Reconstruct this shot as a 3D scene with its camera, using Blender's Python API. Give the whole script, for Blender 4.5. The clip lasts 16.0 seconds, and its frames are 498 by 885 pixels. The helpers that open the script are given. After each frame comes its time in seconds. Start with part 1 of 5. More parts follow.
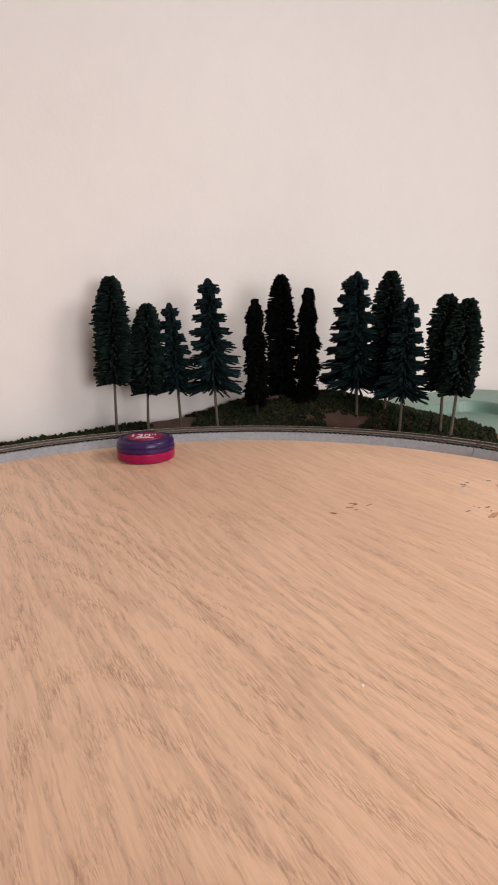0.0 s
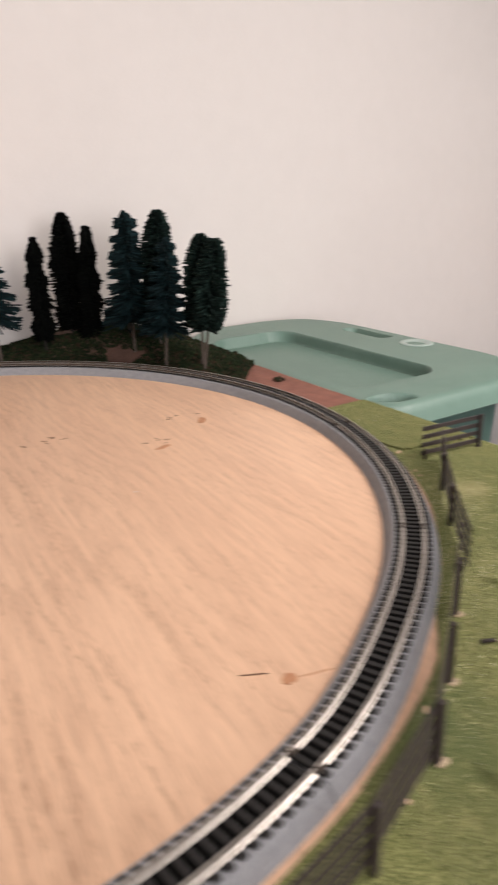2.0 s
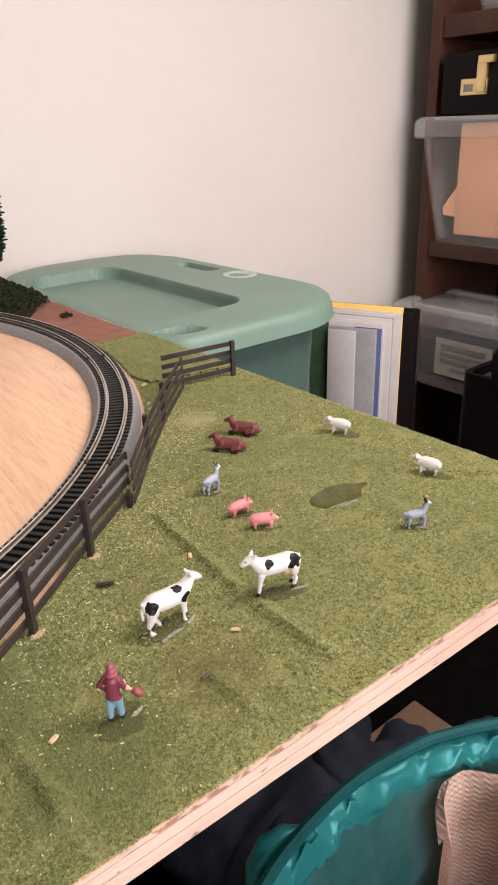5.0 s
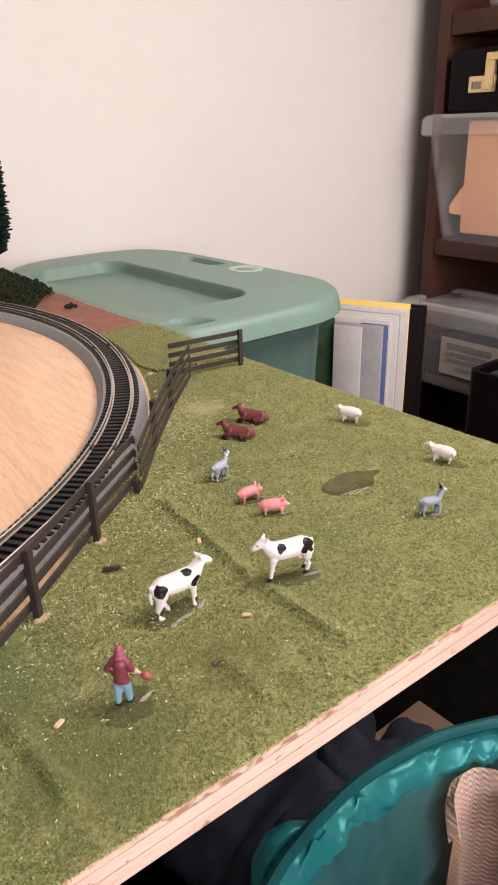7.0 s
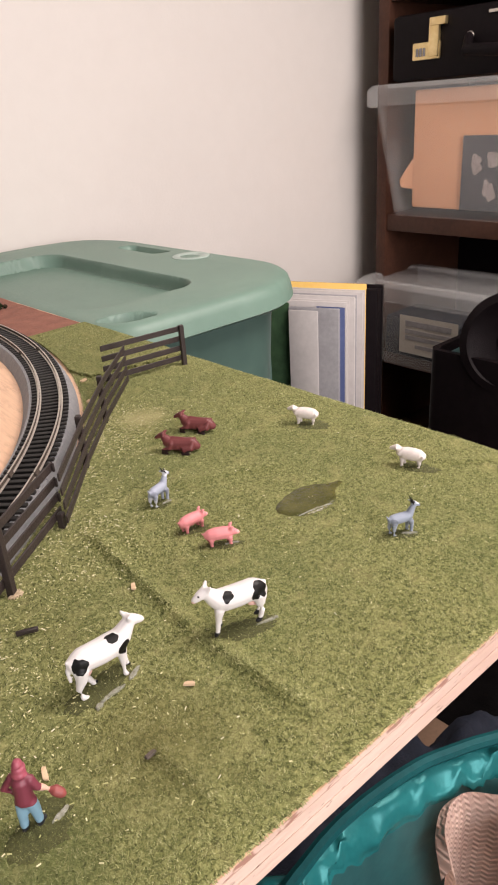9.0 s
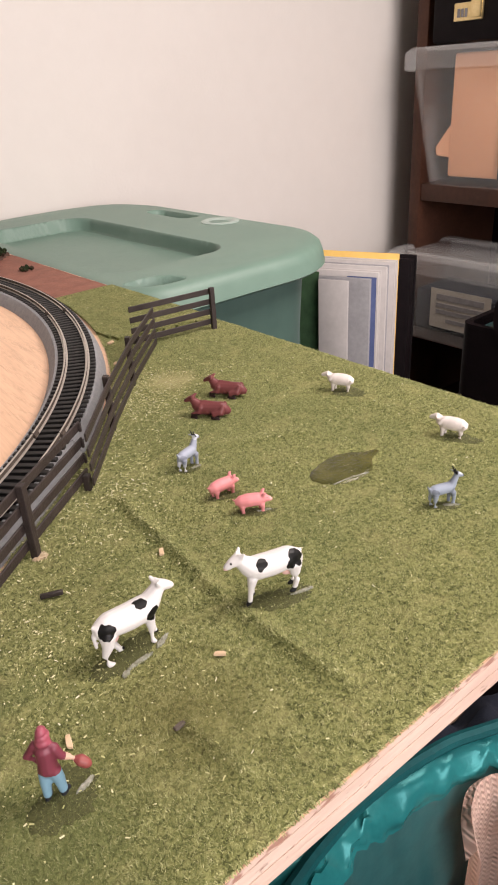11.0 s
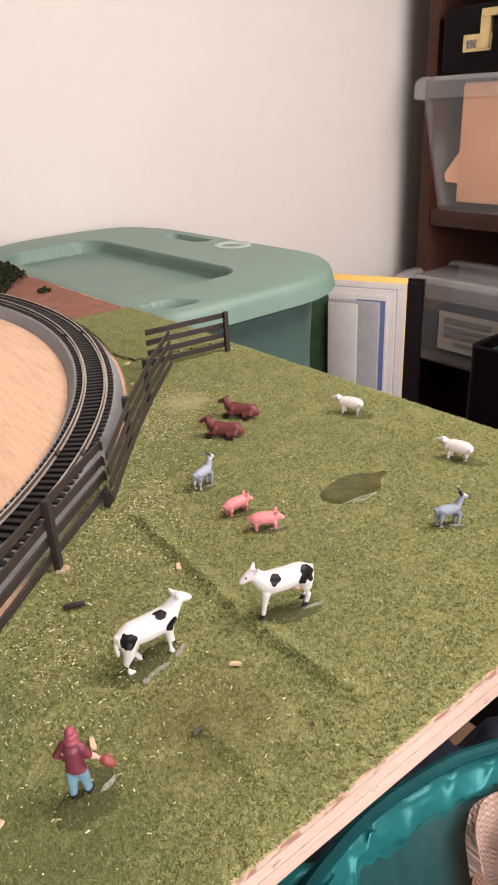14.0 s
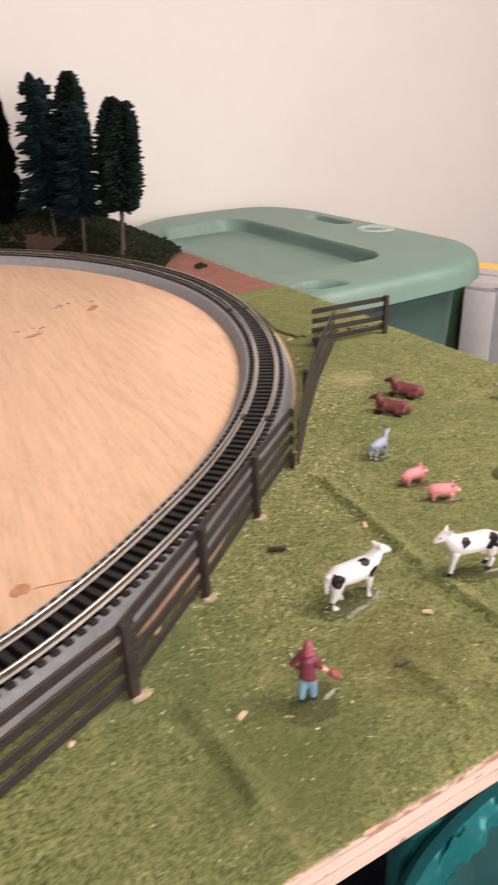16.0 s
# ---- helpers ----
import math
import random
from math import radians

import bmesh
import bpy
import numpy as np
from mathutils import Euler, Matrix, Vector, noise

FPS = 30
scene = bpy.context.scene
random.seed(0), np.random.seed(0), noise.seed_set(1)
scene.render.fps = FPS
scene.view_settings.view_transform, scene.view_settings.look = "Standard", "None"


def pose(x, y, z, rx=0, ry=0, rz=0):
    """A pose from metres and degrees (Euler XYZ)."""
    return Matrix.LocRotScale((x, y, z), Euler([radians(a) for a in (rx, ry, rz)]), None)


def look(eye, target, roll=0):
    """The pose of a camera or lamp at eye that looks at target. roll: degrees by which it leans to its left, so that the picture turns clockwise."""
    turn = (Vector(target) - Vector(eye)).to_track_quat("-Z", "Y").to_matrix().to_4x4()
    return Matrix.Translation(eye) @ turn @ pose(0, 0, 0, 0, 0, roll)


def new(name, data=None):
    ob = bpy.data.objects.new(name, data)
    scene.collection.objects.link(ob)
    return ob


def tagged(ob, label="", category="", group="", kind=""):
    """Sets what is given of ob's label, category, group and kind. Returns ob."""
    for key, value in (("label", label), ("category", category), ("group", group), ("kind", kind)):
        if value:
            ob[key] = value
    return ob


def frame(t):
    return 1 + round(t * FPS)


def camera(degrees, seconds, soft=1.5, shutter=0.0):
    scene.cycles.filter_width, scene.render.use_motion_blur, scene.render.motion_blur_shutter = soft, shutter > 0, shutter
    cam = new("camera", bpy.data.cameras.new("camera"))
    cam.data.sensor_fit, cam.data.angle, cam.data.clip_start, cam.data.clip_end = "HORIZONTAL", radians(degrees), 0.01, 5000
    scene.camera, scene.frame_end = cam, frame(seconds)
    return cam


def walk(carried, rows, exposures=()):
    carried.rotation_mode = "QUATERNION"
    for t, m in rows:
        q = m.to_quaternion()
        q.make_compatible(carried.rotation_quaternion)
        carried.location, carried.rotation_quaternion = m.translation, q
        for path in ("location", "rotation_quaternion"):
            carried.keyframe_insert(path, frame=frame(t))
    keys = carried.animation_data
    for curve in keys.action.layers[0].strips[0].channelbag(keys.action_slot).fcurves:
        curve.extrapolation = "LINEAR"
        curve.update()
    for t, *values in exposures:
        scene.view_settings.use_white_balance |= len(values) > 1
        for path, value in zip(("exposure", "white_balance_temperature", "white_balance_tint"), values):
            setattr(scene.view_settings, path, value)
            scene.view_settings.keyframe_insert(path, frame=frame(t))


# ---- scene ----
cam = camera(38.9, 16.0, soft=1.9, shutter=0.4)
PATH = [
    (0, (-0.04053, 0.05505, 0.23173), (0.46628, 0.88477, -0.00217), -1.236),
    (0.5, (-0.03841, 0.05469, 0.23125), (0.46832, 0.88380, -0.00498), -1.045),
    (1, (-0.02801, 0.03551, 0.23436), (0.46999, 0.86469, -0.01952), -0.814),
    (1.5, (0.04245, -0.04296, 0.25508), (0.52880, 0.77415, -0.05444), -0.804),
    (2, (0.18600, -0.16300, 0.26200), (0.69708, 0.62515, -0.08205), -1.500),
    (2.5, (0.25909, -0.22549, 0.24580), (0.79953, 0.54911, -0.08271), -1.139),
    (3, (0.29412, -0.24886, 0.23717), (0.84708, 0.50519, -0.11729), -1.556),
    (3.5, (0.33167, -0.24410, 0.23215), (0.89187, 0.49037, -0.15090), -2.061),
    (4, (0.36569, -0.23720, 0.22533), (0.93343, 0.48067, -0.17759), -2.286),
    (4.5, (0.36465, -0.23556, 0.22422), (0.93231, 0.47745, -0.18736), -2.085),
    (7, (0.36248, -0.22616, 0.20784), (0.92922, 0.48929, -0.20074), -1.622),
    (7.5, (0.37486, -0.23036, 0.20931), (0.96007, 0.47965, -0.18237), -2.498),
    (8, (0.39317, -0.23119, 0.21625), (0.99407, 0.46624, -0.17428), -3.688),
    (8.2, (0.40820, -0.21795, 0.20677), (1.00967, 0.47062, -0.19834), -4.514),
    (10.3, (0.41327, -0.17314, 0.19109), (0.99582, 0.50440, -0.25789), -3.172),
    (10.5, (0.40798, -0.16965, 0.18790), (0.98191, 0.51105, -0.26735), -3.387),
    (11, (0.41499, -0.17460, 0.18680), (0.97630, 0.51313, -0.27360), -3.529),
    (11.5, (0.40989, -0.17696, 0.19363), (0.96202, 0.51744, -0.26785), -3.605),
    (12, (0.40522, -0.17326, 0.18902), (0.95352, 0.52470, -0.27165), -3.058),
    (12.5, (0.40864, -0.17370, 0.18665), (0.95434, 0.52762, -0.27201), -2.700),
    (13, (0.40683, -0.17333, 0.18740), (0.95647, 0.52716, -0.26780), -2.416),
    (13.5, (0.40385, -0.18163, 0.19397), (0.96251, 0.52001, -0.24829), -2.574),
    (14, (0.40393, -0.18282, 0.19470), (0.96630, 0.51976, -0.24132), -3.084),
    (14.5, (0.40396, -0.18660, 0.19759), (0.96698, 0.51696, -0.23601), -3.188),
    (15, (0.40155, -0.18560, 0.19634), (0.95703, 0.52361, -0.23778), -3.000),
    (15.5, (0.38291, -0.18010, 0.19784), (0.90447, 0.55059, -0.24270), -2.631),
    (16, (0.34345, -0.18373, 0.20770), (0.78751, 0.58823, -0.24715), -2.570),
]
walk(cam, [(t, look(eye, target, roll)) for t, eye, target, roll in PATH],
     exposures=((0, -0.43, 6300, 11), (1.5, -0.42, 6300, 11), (2.5, -0.32, 6450, 11), (3.3, -0.25, 6600, 13), (16, -0.25, 6600, 13)))

# ---- light ----
world = bpy.data.worlds.new("world")
scene.world = world
world.use_nodes = True
world.node_tree.nodes["Background"].inputs[0].default_value = (0.95, 0.97, 1.0, 1)
world.node_tree.nodes["Background"].inputs[1].default_value = 0.15


def area_lamp(name, m, size_x, size_y, watts, color):
    data = bpy.data.lights.new(name, "AREA")
    data.shape, data.size, data.size_y, data.energy, data.color = "RECTANGLE", size_x, size_y, watts, color
    ob = new(name, data)
    ob.matrix_world = m
    return ob


# daylight in the opening of the window, and an unseen lamp added for brightness
LAMP = (1.42, -0.42, 1.12)
area_lamp("window_daylight", look((0.25, -2.42, 0.55), (0.45, 1.0, 0.1)), 1.5, 1.2, 80, (1.0, 0.935, 0.935))
area_lamp("unseen_lamp_light", look(LAMP, (LAMP[0], LAMP[1], 0)), 0.8, 0.8, 44, (1.0, 0.89, 0.84))

# ---- materials ----


class Nodes:
    """Short hand for a node material."""

    def __init__(self, name, color=(0.5, 0.5, 0.5), rough=0.6, metal=0.0):
        self.mat = bpy.data.materials.new(name)
        self.mat.use_nodes = True
        self.t = self.mat.node_tree
        self.b = self.t.nodes["Principled BSDF"]
        self.b.inputs["Base Color"].default_value = (*color, 1)
        self.b.inputs["Roughness"].default_value = rough
        self.b.inputs["Metallic"].default_value = metal

    def add(self, kind, **inputs):
        n = self.t.nodes.new(kind)
        for k, v in inputs.items():
            n.inputs[k.replace("_", " ")].default_value = v
        return n

    def link(self, a, b):
        self.t.links.new(a, b)

    def coords(self, scale=(1, 1, 1), turn=0.0, what="Object"):
        c = self.add("ShaderNodeTexCoord")
        spin = self.add("ShaderNodeMapping")
        spin.inputs["Rotation"].default_value = (0, 0, radians(turn))
        m = self.add("ShaderNodeMapping")
        m.inputs["Scale"].default_value = scale
        self.link(c.outputs[what], spin.inputs["Vector"])
        self.link(spin.outputs["Vector"], m.inputs["Vector"])
        return m.outputs["Vector"]

    def noise(self, vec, scale, detail=4, rough=0.55, distort=0.0):
        n = self.add("ShaderNodeTexNoise", Scale=scale, Detail=detail, Roughness=rough, Distortion=distort)
        self.link(vec, n.inputs["Vector"])
        return n.outputs["Fac"]

    def ramp(self, fac, stops):
        r = self.add("ShaderNodeValToRGB")
        while len(r.color_ramp.elements) < len(stops):
            r.color_ramp.elements.new(0.5)
        for e, (p, c) in zip(r.color_ramp.elements, stops):
            e.position, e.color = p, (*c, 1) if len(c) == 3 else c
        self.link(fac, r.inputs["Fac"])
        return r.outputs["Color"]

    def mix(self, fac, a, b, mode="MIX"):
        m = self.add("ShaderNodeMix")
        m.data_type, m.blend_type = "RGBA", mode
        for sock, v in ((m.inputs[0], fac), (m.inputs[6], a), (m.inputs[7], b)):
            if isinstance(v, (int, float)):
                sock.default_value = v
            elif isinstance(v, tuple):
                sock.default_value = (*v, 1)
            else:
                self.link(v, sock)
        return m.outputs[2]

    def math(self, op, a, b=0.5, c=0.5):
        m = self.add("ShaderNodeMath")
        m.operation = op
        for sock, v in zip(m.inputs, (a, b, c)):
            if isinstance(v, (int, float)):
                sock.default_value = v
            else:
                self.link(v, sock)
        return m.outputs[0]

    def color(self, sock):
        self.link(sock, self.b.inputs["Base Color"])
        return self

    def bump(self, height, distance, strength=1.0):
        n = self.add("ShaderNodeBump", Strength=strength, Distance=distance)
        self.link(height, n.inputs["Height"])
        self.link(n.outputs["Normal"], self.b.inputs["Normal"])
        return self

    def rough(self, sock):
        self.link(sock, self.b.inputs["Roughness"])
        return self


def mottled(name, dark, light, scale, rough=0.6, bump=0.0, grain=0.0, metal=0.0, spec=None):
    """A surface with variation at two scales and a fine relief."""
    n = Nodes(name, light, rough, metal)
    v = n.coords()
    big = n.noise(v, scale, 3)
    fine = n.noise(v, scale * 9, 4)
    c = n.ramp(n.mix(0.4, big, fine), [(0.3, dark), (0.7, light)])
    n.color(c)
    if bump:
        n.bump(n.noise(v, grain or scale * 12, 3), bump)
    if spec is not None:
        n.b.inputs["Specular IOR Level"].default_value = spec
    return n.mat


def wood_board():
    """Rotary cut veneer: growth bands that open into flat arches, filled with short dark pores."""
    n = Nodes("plywood face", rough=0.45)
    # nested arches with their tips at the back, round an axis along the grain
    grain = n.add("ShaderNodeSeparateXYZ")
    n.link(n.coords((1, 1, 1), 6), grain.inputs[0])
    across = n.math("MULTIPLY", n.math("SUBTRACT", grain.outputs["X"], 0.026), 7.5)
    flank = n.math("SQRT", n.math("ADD", n.math("MULTIPLY", across, across), 0.02))
    flush = n.noise(n.coords((9, 4, 9), 6), 1.0, 3, 0.5, 0.6)
    arch = n.noise(n.coords((6.0, 1.3, 6), 6), 1.0, 2, 0.5, 0.35)
    growth = n.math("ADD", n.math("MULTIPLY", n.math("ADD", flank, grain.outputs["Y"]), 9.0), n.math("ADD", n.math("MULTIPLY", arch, 13.0), n.math("MULTIPLY", flush, 2.2)))
    band = n.math("FRACT", growth)
    broad = n.noise(n.coords((3, 1.2, 3), 6), 1.6, 3)
    fine = n.noise(n.coords((330, 18, 330), 6), 1.0, 4, 0.6, 0.6)
    pores = n.noise(n.coords((900, 95, 900), 6), 1.0, 3, 0.6, 0.3)
    few = n.noise(n.coords((30, 7, 30), 6), 1.0, 3)
    streak = n.noise(n.coords((85, 6.5, 85), 6), 1.0, 3, 0.55, 1.3)
    long_pores = n.noise(n.coords((420, 48, 420), 6), 1.0, 3, 0.6, 0.5)
    xyz = n.add("ShaderNodeSeparateXYZ")
    n.link(n.coords(), xyz.inputs[0])
    open_cut = n.ramp(n.math("ADD", xyz.outputs["X"], n.math("MULTIPLY", flush, 0.12)), [(0.24, (1, 1, 1)), (0.52, (0.42, 0.42, 0.42))])
    many = n.math("MULTIPLY", n.ramp(band, [(0.0, (1, 1, 1)), (0.25, (0.62, 0.62, 0.62)), (0.55, (0.10, 0.10, 0.10)), (0.85, (0.12, 0.12, 0.12)), (1.0, (0.9, 0.9, 0.9))]),
                  n.ramp(few, [(0.36, (0.15, 0.15, 0.15)), (0.60, (1, 1, 1))]))
    c = n.ramp(broad, [(0.3, (0.755, 0.487, 0.314)), (0.7, (0.835, 0.560, 0.372))])
    c = n.mix(n.ramp(flush, [(0.42, (0, 0, 0)), (0.66, (0.30, 0.30, 0.30))]), c, (0.66, 0.415, 0.272))
    c = n.mix(n.math("MULTIPLY", many, 0.07), c, (0.50, 0.30, 0.20))
    c = n.mix(n.math("MULTIPLY", n.ramp(streak, [(0.34, (0.40, 0.40, 0.40)), (0.52, (0, 0, 0))]), open_cut), c, (0.46, 0.28, 0.18))
    c = n.mix(n.ramp(fine, [(0.38, (0.22, 0.22, 0.22)), (0.55, (0, 0, 0))]), c, (0.43, 0.26, 0.17))
    slots = n.math("MULTIPLY", n.ramp(long_pores, [(0.36, (1, 1, 1)), (0.44, (0, 0, 0))]), n.ramp(streak, [(0.40, (1, 1, 1)), (0.56, (0.12, 0.12, 0.12))]))
    c = n.mix(n.math("MULTIPLY", n.math("MULTIPLY", slots, open_cut), 0.40), c, (0.27, 0.150, 0.085))
    dash = n.math("MULTIPLY", n.ramp(pores, [(0.43, (1, 1, 1)), (0.53, (0, 0, 0))]), many)
    c = n.mix(n.math("MULTIPLY", n.math("MULTIPLY", dash, open_cut), 0.68), c, (0.32, 0.17, 0.090))
    n.color(c).bump(n.math("ADD", n.math("MULTIPLY", dash, -0.6), n.math("MULTIPLY", fine, 0.5)), 0.0004, 0.45)
    n.rough(n.ramp(broad, [(0.2, (0.40, 0.40, 0.40)), (0.8, (0.54, 0.54, 0.54))]))
    return n.mat


def ply_edge(light, chipped=False):
    n = Nodes("plywood edge", rough=0.75)
    f = n.noise(n.coords((9, 9, 60)), 1.6, 4, 0.6)
    g = n.noise(n.coords((45, 45, 220)), 2.0, 3)
    pits = n.noise(n.coords((120, 120, 260)), 1.0, 2)
    gone = n.noise(n.coords((14, 14, 14)), 1.0, 2)
    a = (0.64, 0.465, 0.375) if light else (0.30, 0.18, 0.13)
    b = (0.74, 0.56, 0.465) if light else (0.46, 0.30, 0.225)
    worn = n.ramp(n.noise(n.coords((30, 30, 30)), 1.0, 3), [(0.30, (0, 0, 0)), (0.44, (0.92, 0.92, 0.92))])
    c = n.ramp(f, [(0.3, a), (0.7, b)])
    if not light:
        c = n.mix(worn, c, (0.62, 0.45, 0.36))
    c = n.mix(n.ramp(gone, [(0.5, (0, 0, 0)), (0.7, (0.35, 0.35, 0.35))]), c, (0.52, 0.31, 0.25))
    c = n.mix(n.ramp(pits, [(0.42 if chipped else 0.26, (0.8, 0.8, 0.8)), (0.50 if chipped else 0.31, (0, 0, 0))]), c, (0.30, 0.13, 0.09) if chipped else (0.20, 0.10, 0.07))
    n.color(n.mix(n.ramp(g, [(0.27, (0.8, 0.8, 0.8)), (0.34, (0, 0, 0))]), c, (0.22, 0.12, 0.08)))
    return n.bump(g, 0.0006).mat


def grass_patches(n, c):
    """Darker and paler stretches of the mat, and one worn bald patch, over a colour."""
    v = n.coords()
    big = n.noise(v, 11, 3, 0.55, 0.4)
    mid = n.noise(v, 70, 3, 0.6)
    c = n.mix(n.ramp(big, [(0.34, (0.26, 0.26, 0.26)), (0.60, (0, 0, 0))]), c, (0.125, 0.16, 0.060))
    c = n.mix(n.ramp(mid, [(0.52, (0, 0, 0)), (0.74, (0.40, 0.40, 0.40))]), c, (0.42, 0.39, 0.18))
    for (x, y), reach, tint in (((0.415, 0.030), 0.055, (0.105, 0.150, 0.062)), ((0.430, -0.045), 0.060, (0.115, 0.135, 0.050)), ((0.500, -0.030), 0.040, (0.150, 0.135, 0.050))):
        e = n.add("ShaderNodeVectorMath")
        e.operation = "DISTANCE"
        e.inputs[1].default_value = (x, y, 0.001)
        n.link(v, e.inputs[0])
        edge = n.math("DIVIDE", n.math("ADD", e.outputs["Value"], n.math("MULTIPLY", mid, 0.05)), reach + 0.025)
        c = n.mix(n.ramp(edge, [(0.45, (0.52, 0.52, 0.52)), (1.0, (0, 0, 0))]), c, tint)
    d = n.add("ShaderNodeVectorMath")
    d.operation = "DISTANCE"
    d.inputs[1].default_value = (0.664, 0.213, 0.001)
    n.link(v, d.inputs[0])
    worn = n.math("ADD", d.outputs["Value"], n.math("MULTIPLY", mid, 0.030))
    return n.mix(n.ramp(worn, [(0.020, (0.6, 0.6, 0.6)), (0.036, (0, 0, 0))]), c, (0.52, 0.46, 0.25))


def grass_paper():
    n = Nodes("grass paper", rough=0.95)
    fine = n.noise(n.coords(), 620, 3, 0.65, 0.8)
    c = n.ramp(fine, [(0.36, (0.062, 0.069, 0.023)), (0.52, (0.208, 0.223, 0.081)), (0.70, (0.350, 0.350, 0.146))])
    n.b.inputs["Specular IOR Level"].default_value = 0.15
    return n.color(grass_patches(n, c)).bump(fine, 0.0012).mat


def grass_blades():
    n = Nodes("grass fibres", rough=0.85)
    g = n.add("ShaderNodeNewGeometry")
    tuft = n.ramp(n.noise(n.coords(), 560, 3, 0.65, 0.8), [(0.40, (0, 0, 0)), (0.60, (1, 1, 1))])
    c = n.ramp(n.math("ADD", n.math("MULTIPLY", g.outputs["Random Per Island"], 0.45), n.math("MULTIPLY", tuft, 0.55)), [(0.04, (0.068, 0.077, 0.028)), (0.34, (0.222, 0.236, 0.093)), (0.62, (0.400, 0.408, 0.183)), (0.88, (0.53, 0.52, 0.268)), (1.0, (0.70, 0.67, 0.40))])
    n.b.inputs["Specular IOR Level"].default_value = 0.2
    return n.color(grass_patches(n, c)).mat


def island_colors(name, stops, rough=0.85, spec=0.2):
    n = Nodes(name, rough=rough)
    g = n.add("ShaderNodeNewGeometry")
    n.color(n.ramp(g.outputs["Random Per Island"], stops))
    n.b.inputs["Specular IOR Level"].default_value = spec
    return n.mat


def spotted(name, base, spots, spot_color, hoof):
    """Painted plastic: a base coat with painted spots (centre and radius in the figure's own space) and dark hooves."""
    n = Nodes(name, base, 0.42)
    c = n.add("ShaderNodeTexCoord")
    wob = n.add("ShaderNodeTexNoise", Scale=260.0, Detail=1.0)
    n.link(c.outputs["Object"], wob.inputs["Vector"])
    off = n.add("ShaderNodeMath")
    off.operation = "MULTIPLY_ADD"
    off.inputs[1].default_value, off.inputs[2].default_value = 0.004, -0.002
    n.link(wob.outputs["Fac"], off.inputs[0])
    col = base
    for p, r, *own in spots:
        d = n.add("ShaderNodeVectorMath")
        d.operation = "DISTANCE"
        d.inputs[1].default_value = p
        n.link(c.outputs["Object"], d.inputs[0])
        a = n.add("ShaderNodeMath")
        a.operation = "ADD"
        n.link(d.outputs["Value"], a.inputs[0])
        n.link(off.outputs[0], a.inputs[1])
        less = n.add("ShaderNodeMath")
        less.operation = "LESS_THAN"
        less.inputs[1].default_value = r
        n.link(a.outputs[0], less.inputs[0])
        col = n.mix(less.outputs[0], col, own[0] if own else spot_color)
    if hoof:
        z = n.add("ShaderNodeSeparateXYZ")
        n.link(c.outputs["Object"], z.inputs[0])
        low = n.add("ShaderNodeMath")
        low.operation = "LESS_THAN"
        low.inputs[1].default_value = hoof
        n.link(z.outputs["Z"], low.inputs[0])
        col = n.mix(low.outputs[0], col, (0.02, 0.02, 0.022))
    n.color(col)
    n.b.inputs["Specular IOR Level"].default_value = 0.22
    return n.mat


def banded(name, bands, rough=0.5, blobs=()):
    """Painted plastic in colours that change with the height in the figure's own space, with round patches of other paint."""
    n = Nodes(name, bands[0][1], rough)
    c = n.add("ShaderNodeTexCoord")
    z = n.add("ShaderNodeSeparateXYZ")
    n.link(c.outputs["Object"], z.inputs[0])
    col = bands[0][1]
    for height, paint in bands[1:]:
        m = n.add("ShaderNodeMath")
        m.operation = "GREATER_THAN"
        m.inputs[1].default_value = height
        n.link(z.outputs["Z"], m.inputs[0])
        col = n.mix(m.outputs[0], col, paint)
    for p, r, paint in blobs:
        d = n.add("ShaderNodeVectorMath")
        d.operation = "DISTANCE"
        d.inputs[1].default_value = p
        n.link(c.outputs["Object"], d.inputs[0])
        col = n.mix(n.math("LESS_THAN", d.outputs["Value"], r), col, paint)
    return n.color(col).mat


def glass_plastic(name, color, rough, alpha):
    n = Nodes(name, color, rough)
    n.b.inputs["Alpha"].default_value = alpha
    n.b.inputs["IOR"].default_value = 1.45
    return n.mat


WALL = mottled("warm white wall paint", (0.66, 0.625, 0.585), (0.70, 0.665, 0.625), 3, 0.6, 0.0003, 160)
CEILING = mottled("ceiling paint", (0.78, 0.77, 0.75), (0.82, 0.81, 0.79), 4, 0.8, 0.0008, 120)
# Near-black base colour: the shade below the table edge is painted in.
SHADED_CARPET = mottled("carpet with painted shade", (0.0022, 0.002, 0.002), (0.005, 0.0045, 0.0045), 30, 0.95, 0.002, 500, spec=0.0)
BOARD = wood_board()
EDGE_LIGHT, EDGE_DARK, EDGE_CHIPPED = ply_edge(True), ply_edge(False), ply_edge(True, True)
KNOT = mottled("wood knot", (0.38, 0.165, 0.075), (0.60, 0.31, 0.165), 160, 0.5)
SCRATCH = mottled("dark wood crack", (0.10, 0.05, 0.03), (0.22, 0.12, 0.07), 200, 0.6)
GRASS = grass_paper()
BLADES = grass_blades()
FLAKES = island_colors("pale flakes", [(0.0, (0.42, 0.42, 0.18)), (0.5, (0.60, 0.57, 0.31)), (0.9, (0.75, 0.71, 0.46)), (1.0, (0.80, 0.76, 0.60))])
SOIL = mottled("red brown soil sheet", (0.18, 0.074, 0.050), (0.32, 0.135, 0.095), 60, 0.9, 0.0008, 800)
EARTH = mottled("brown hill earth", (0.060, 0.032, 0.023), (0.14, 0.076, 0.054), 40, 0.95, 0.002, 300)
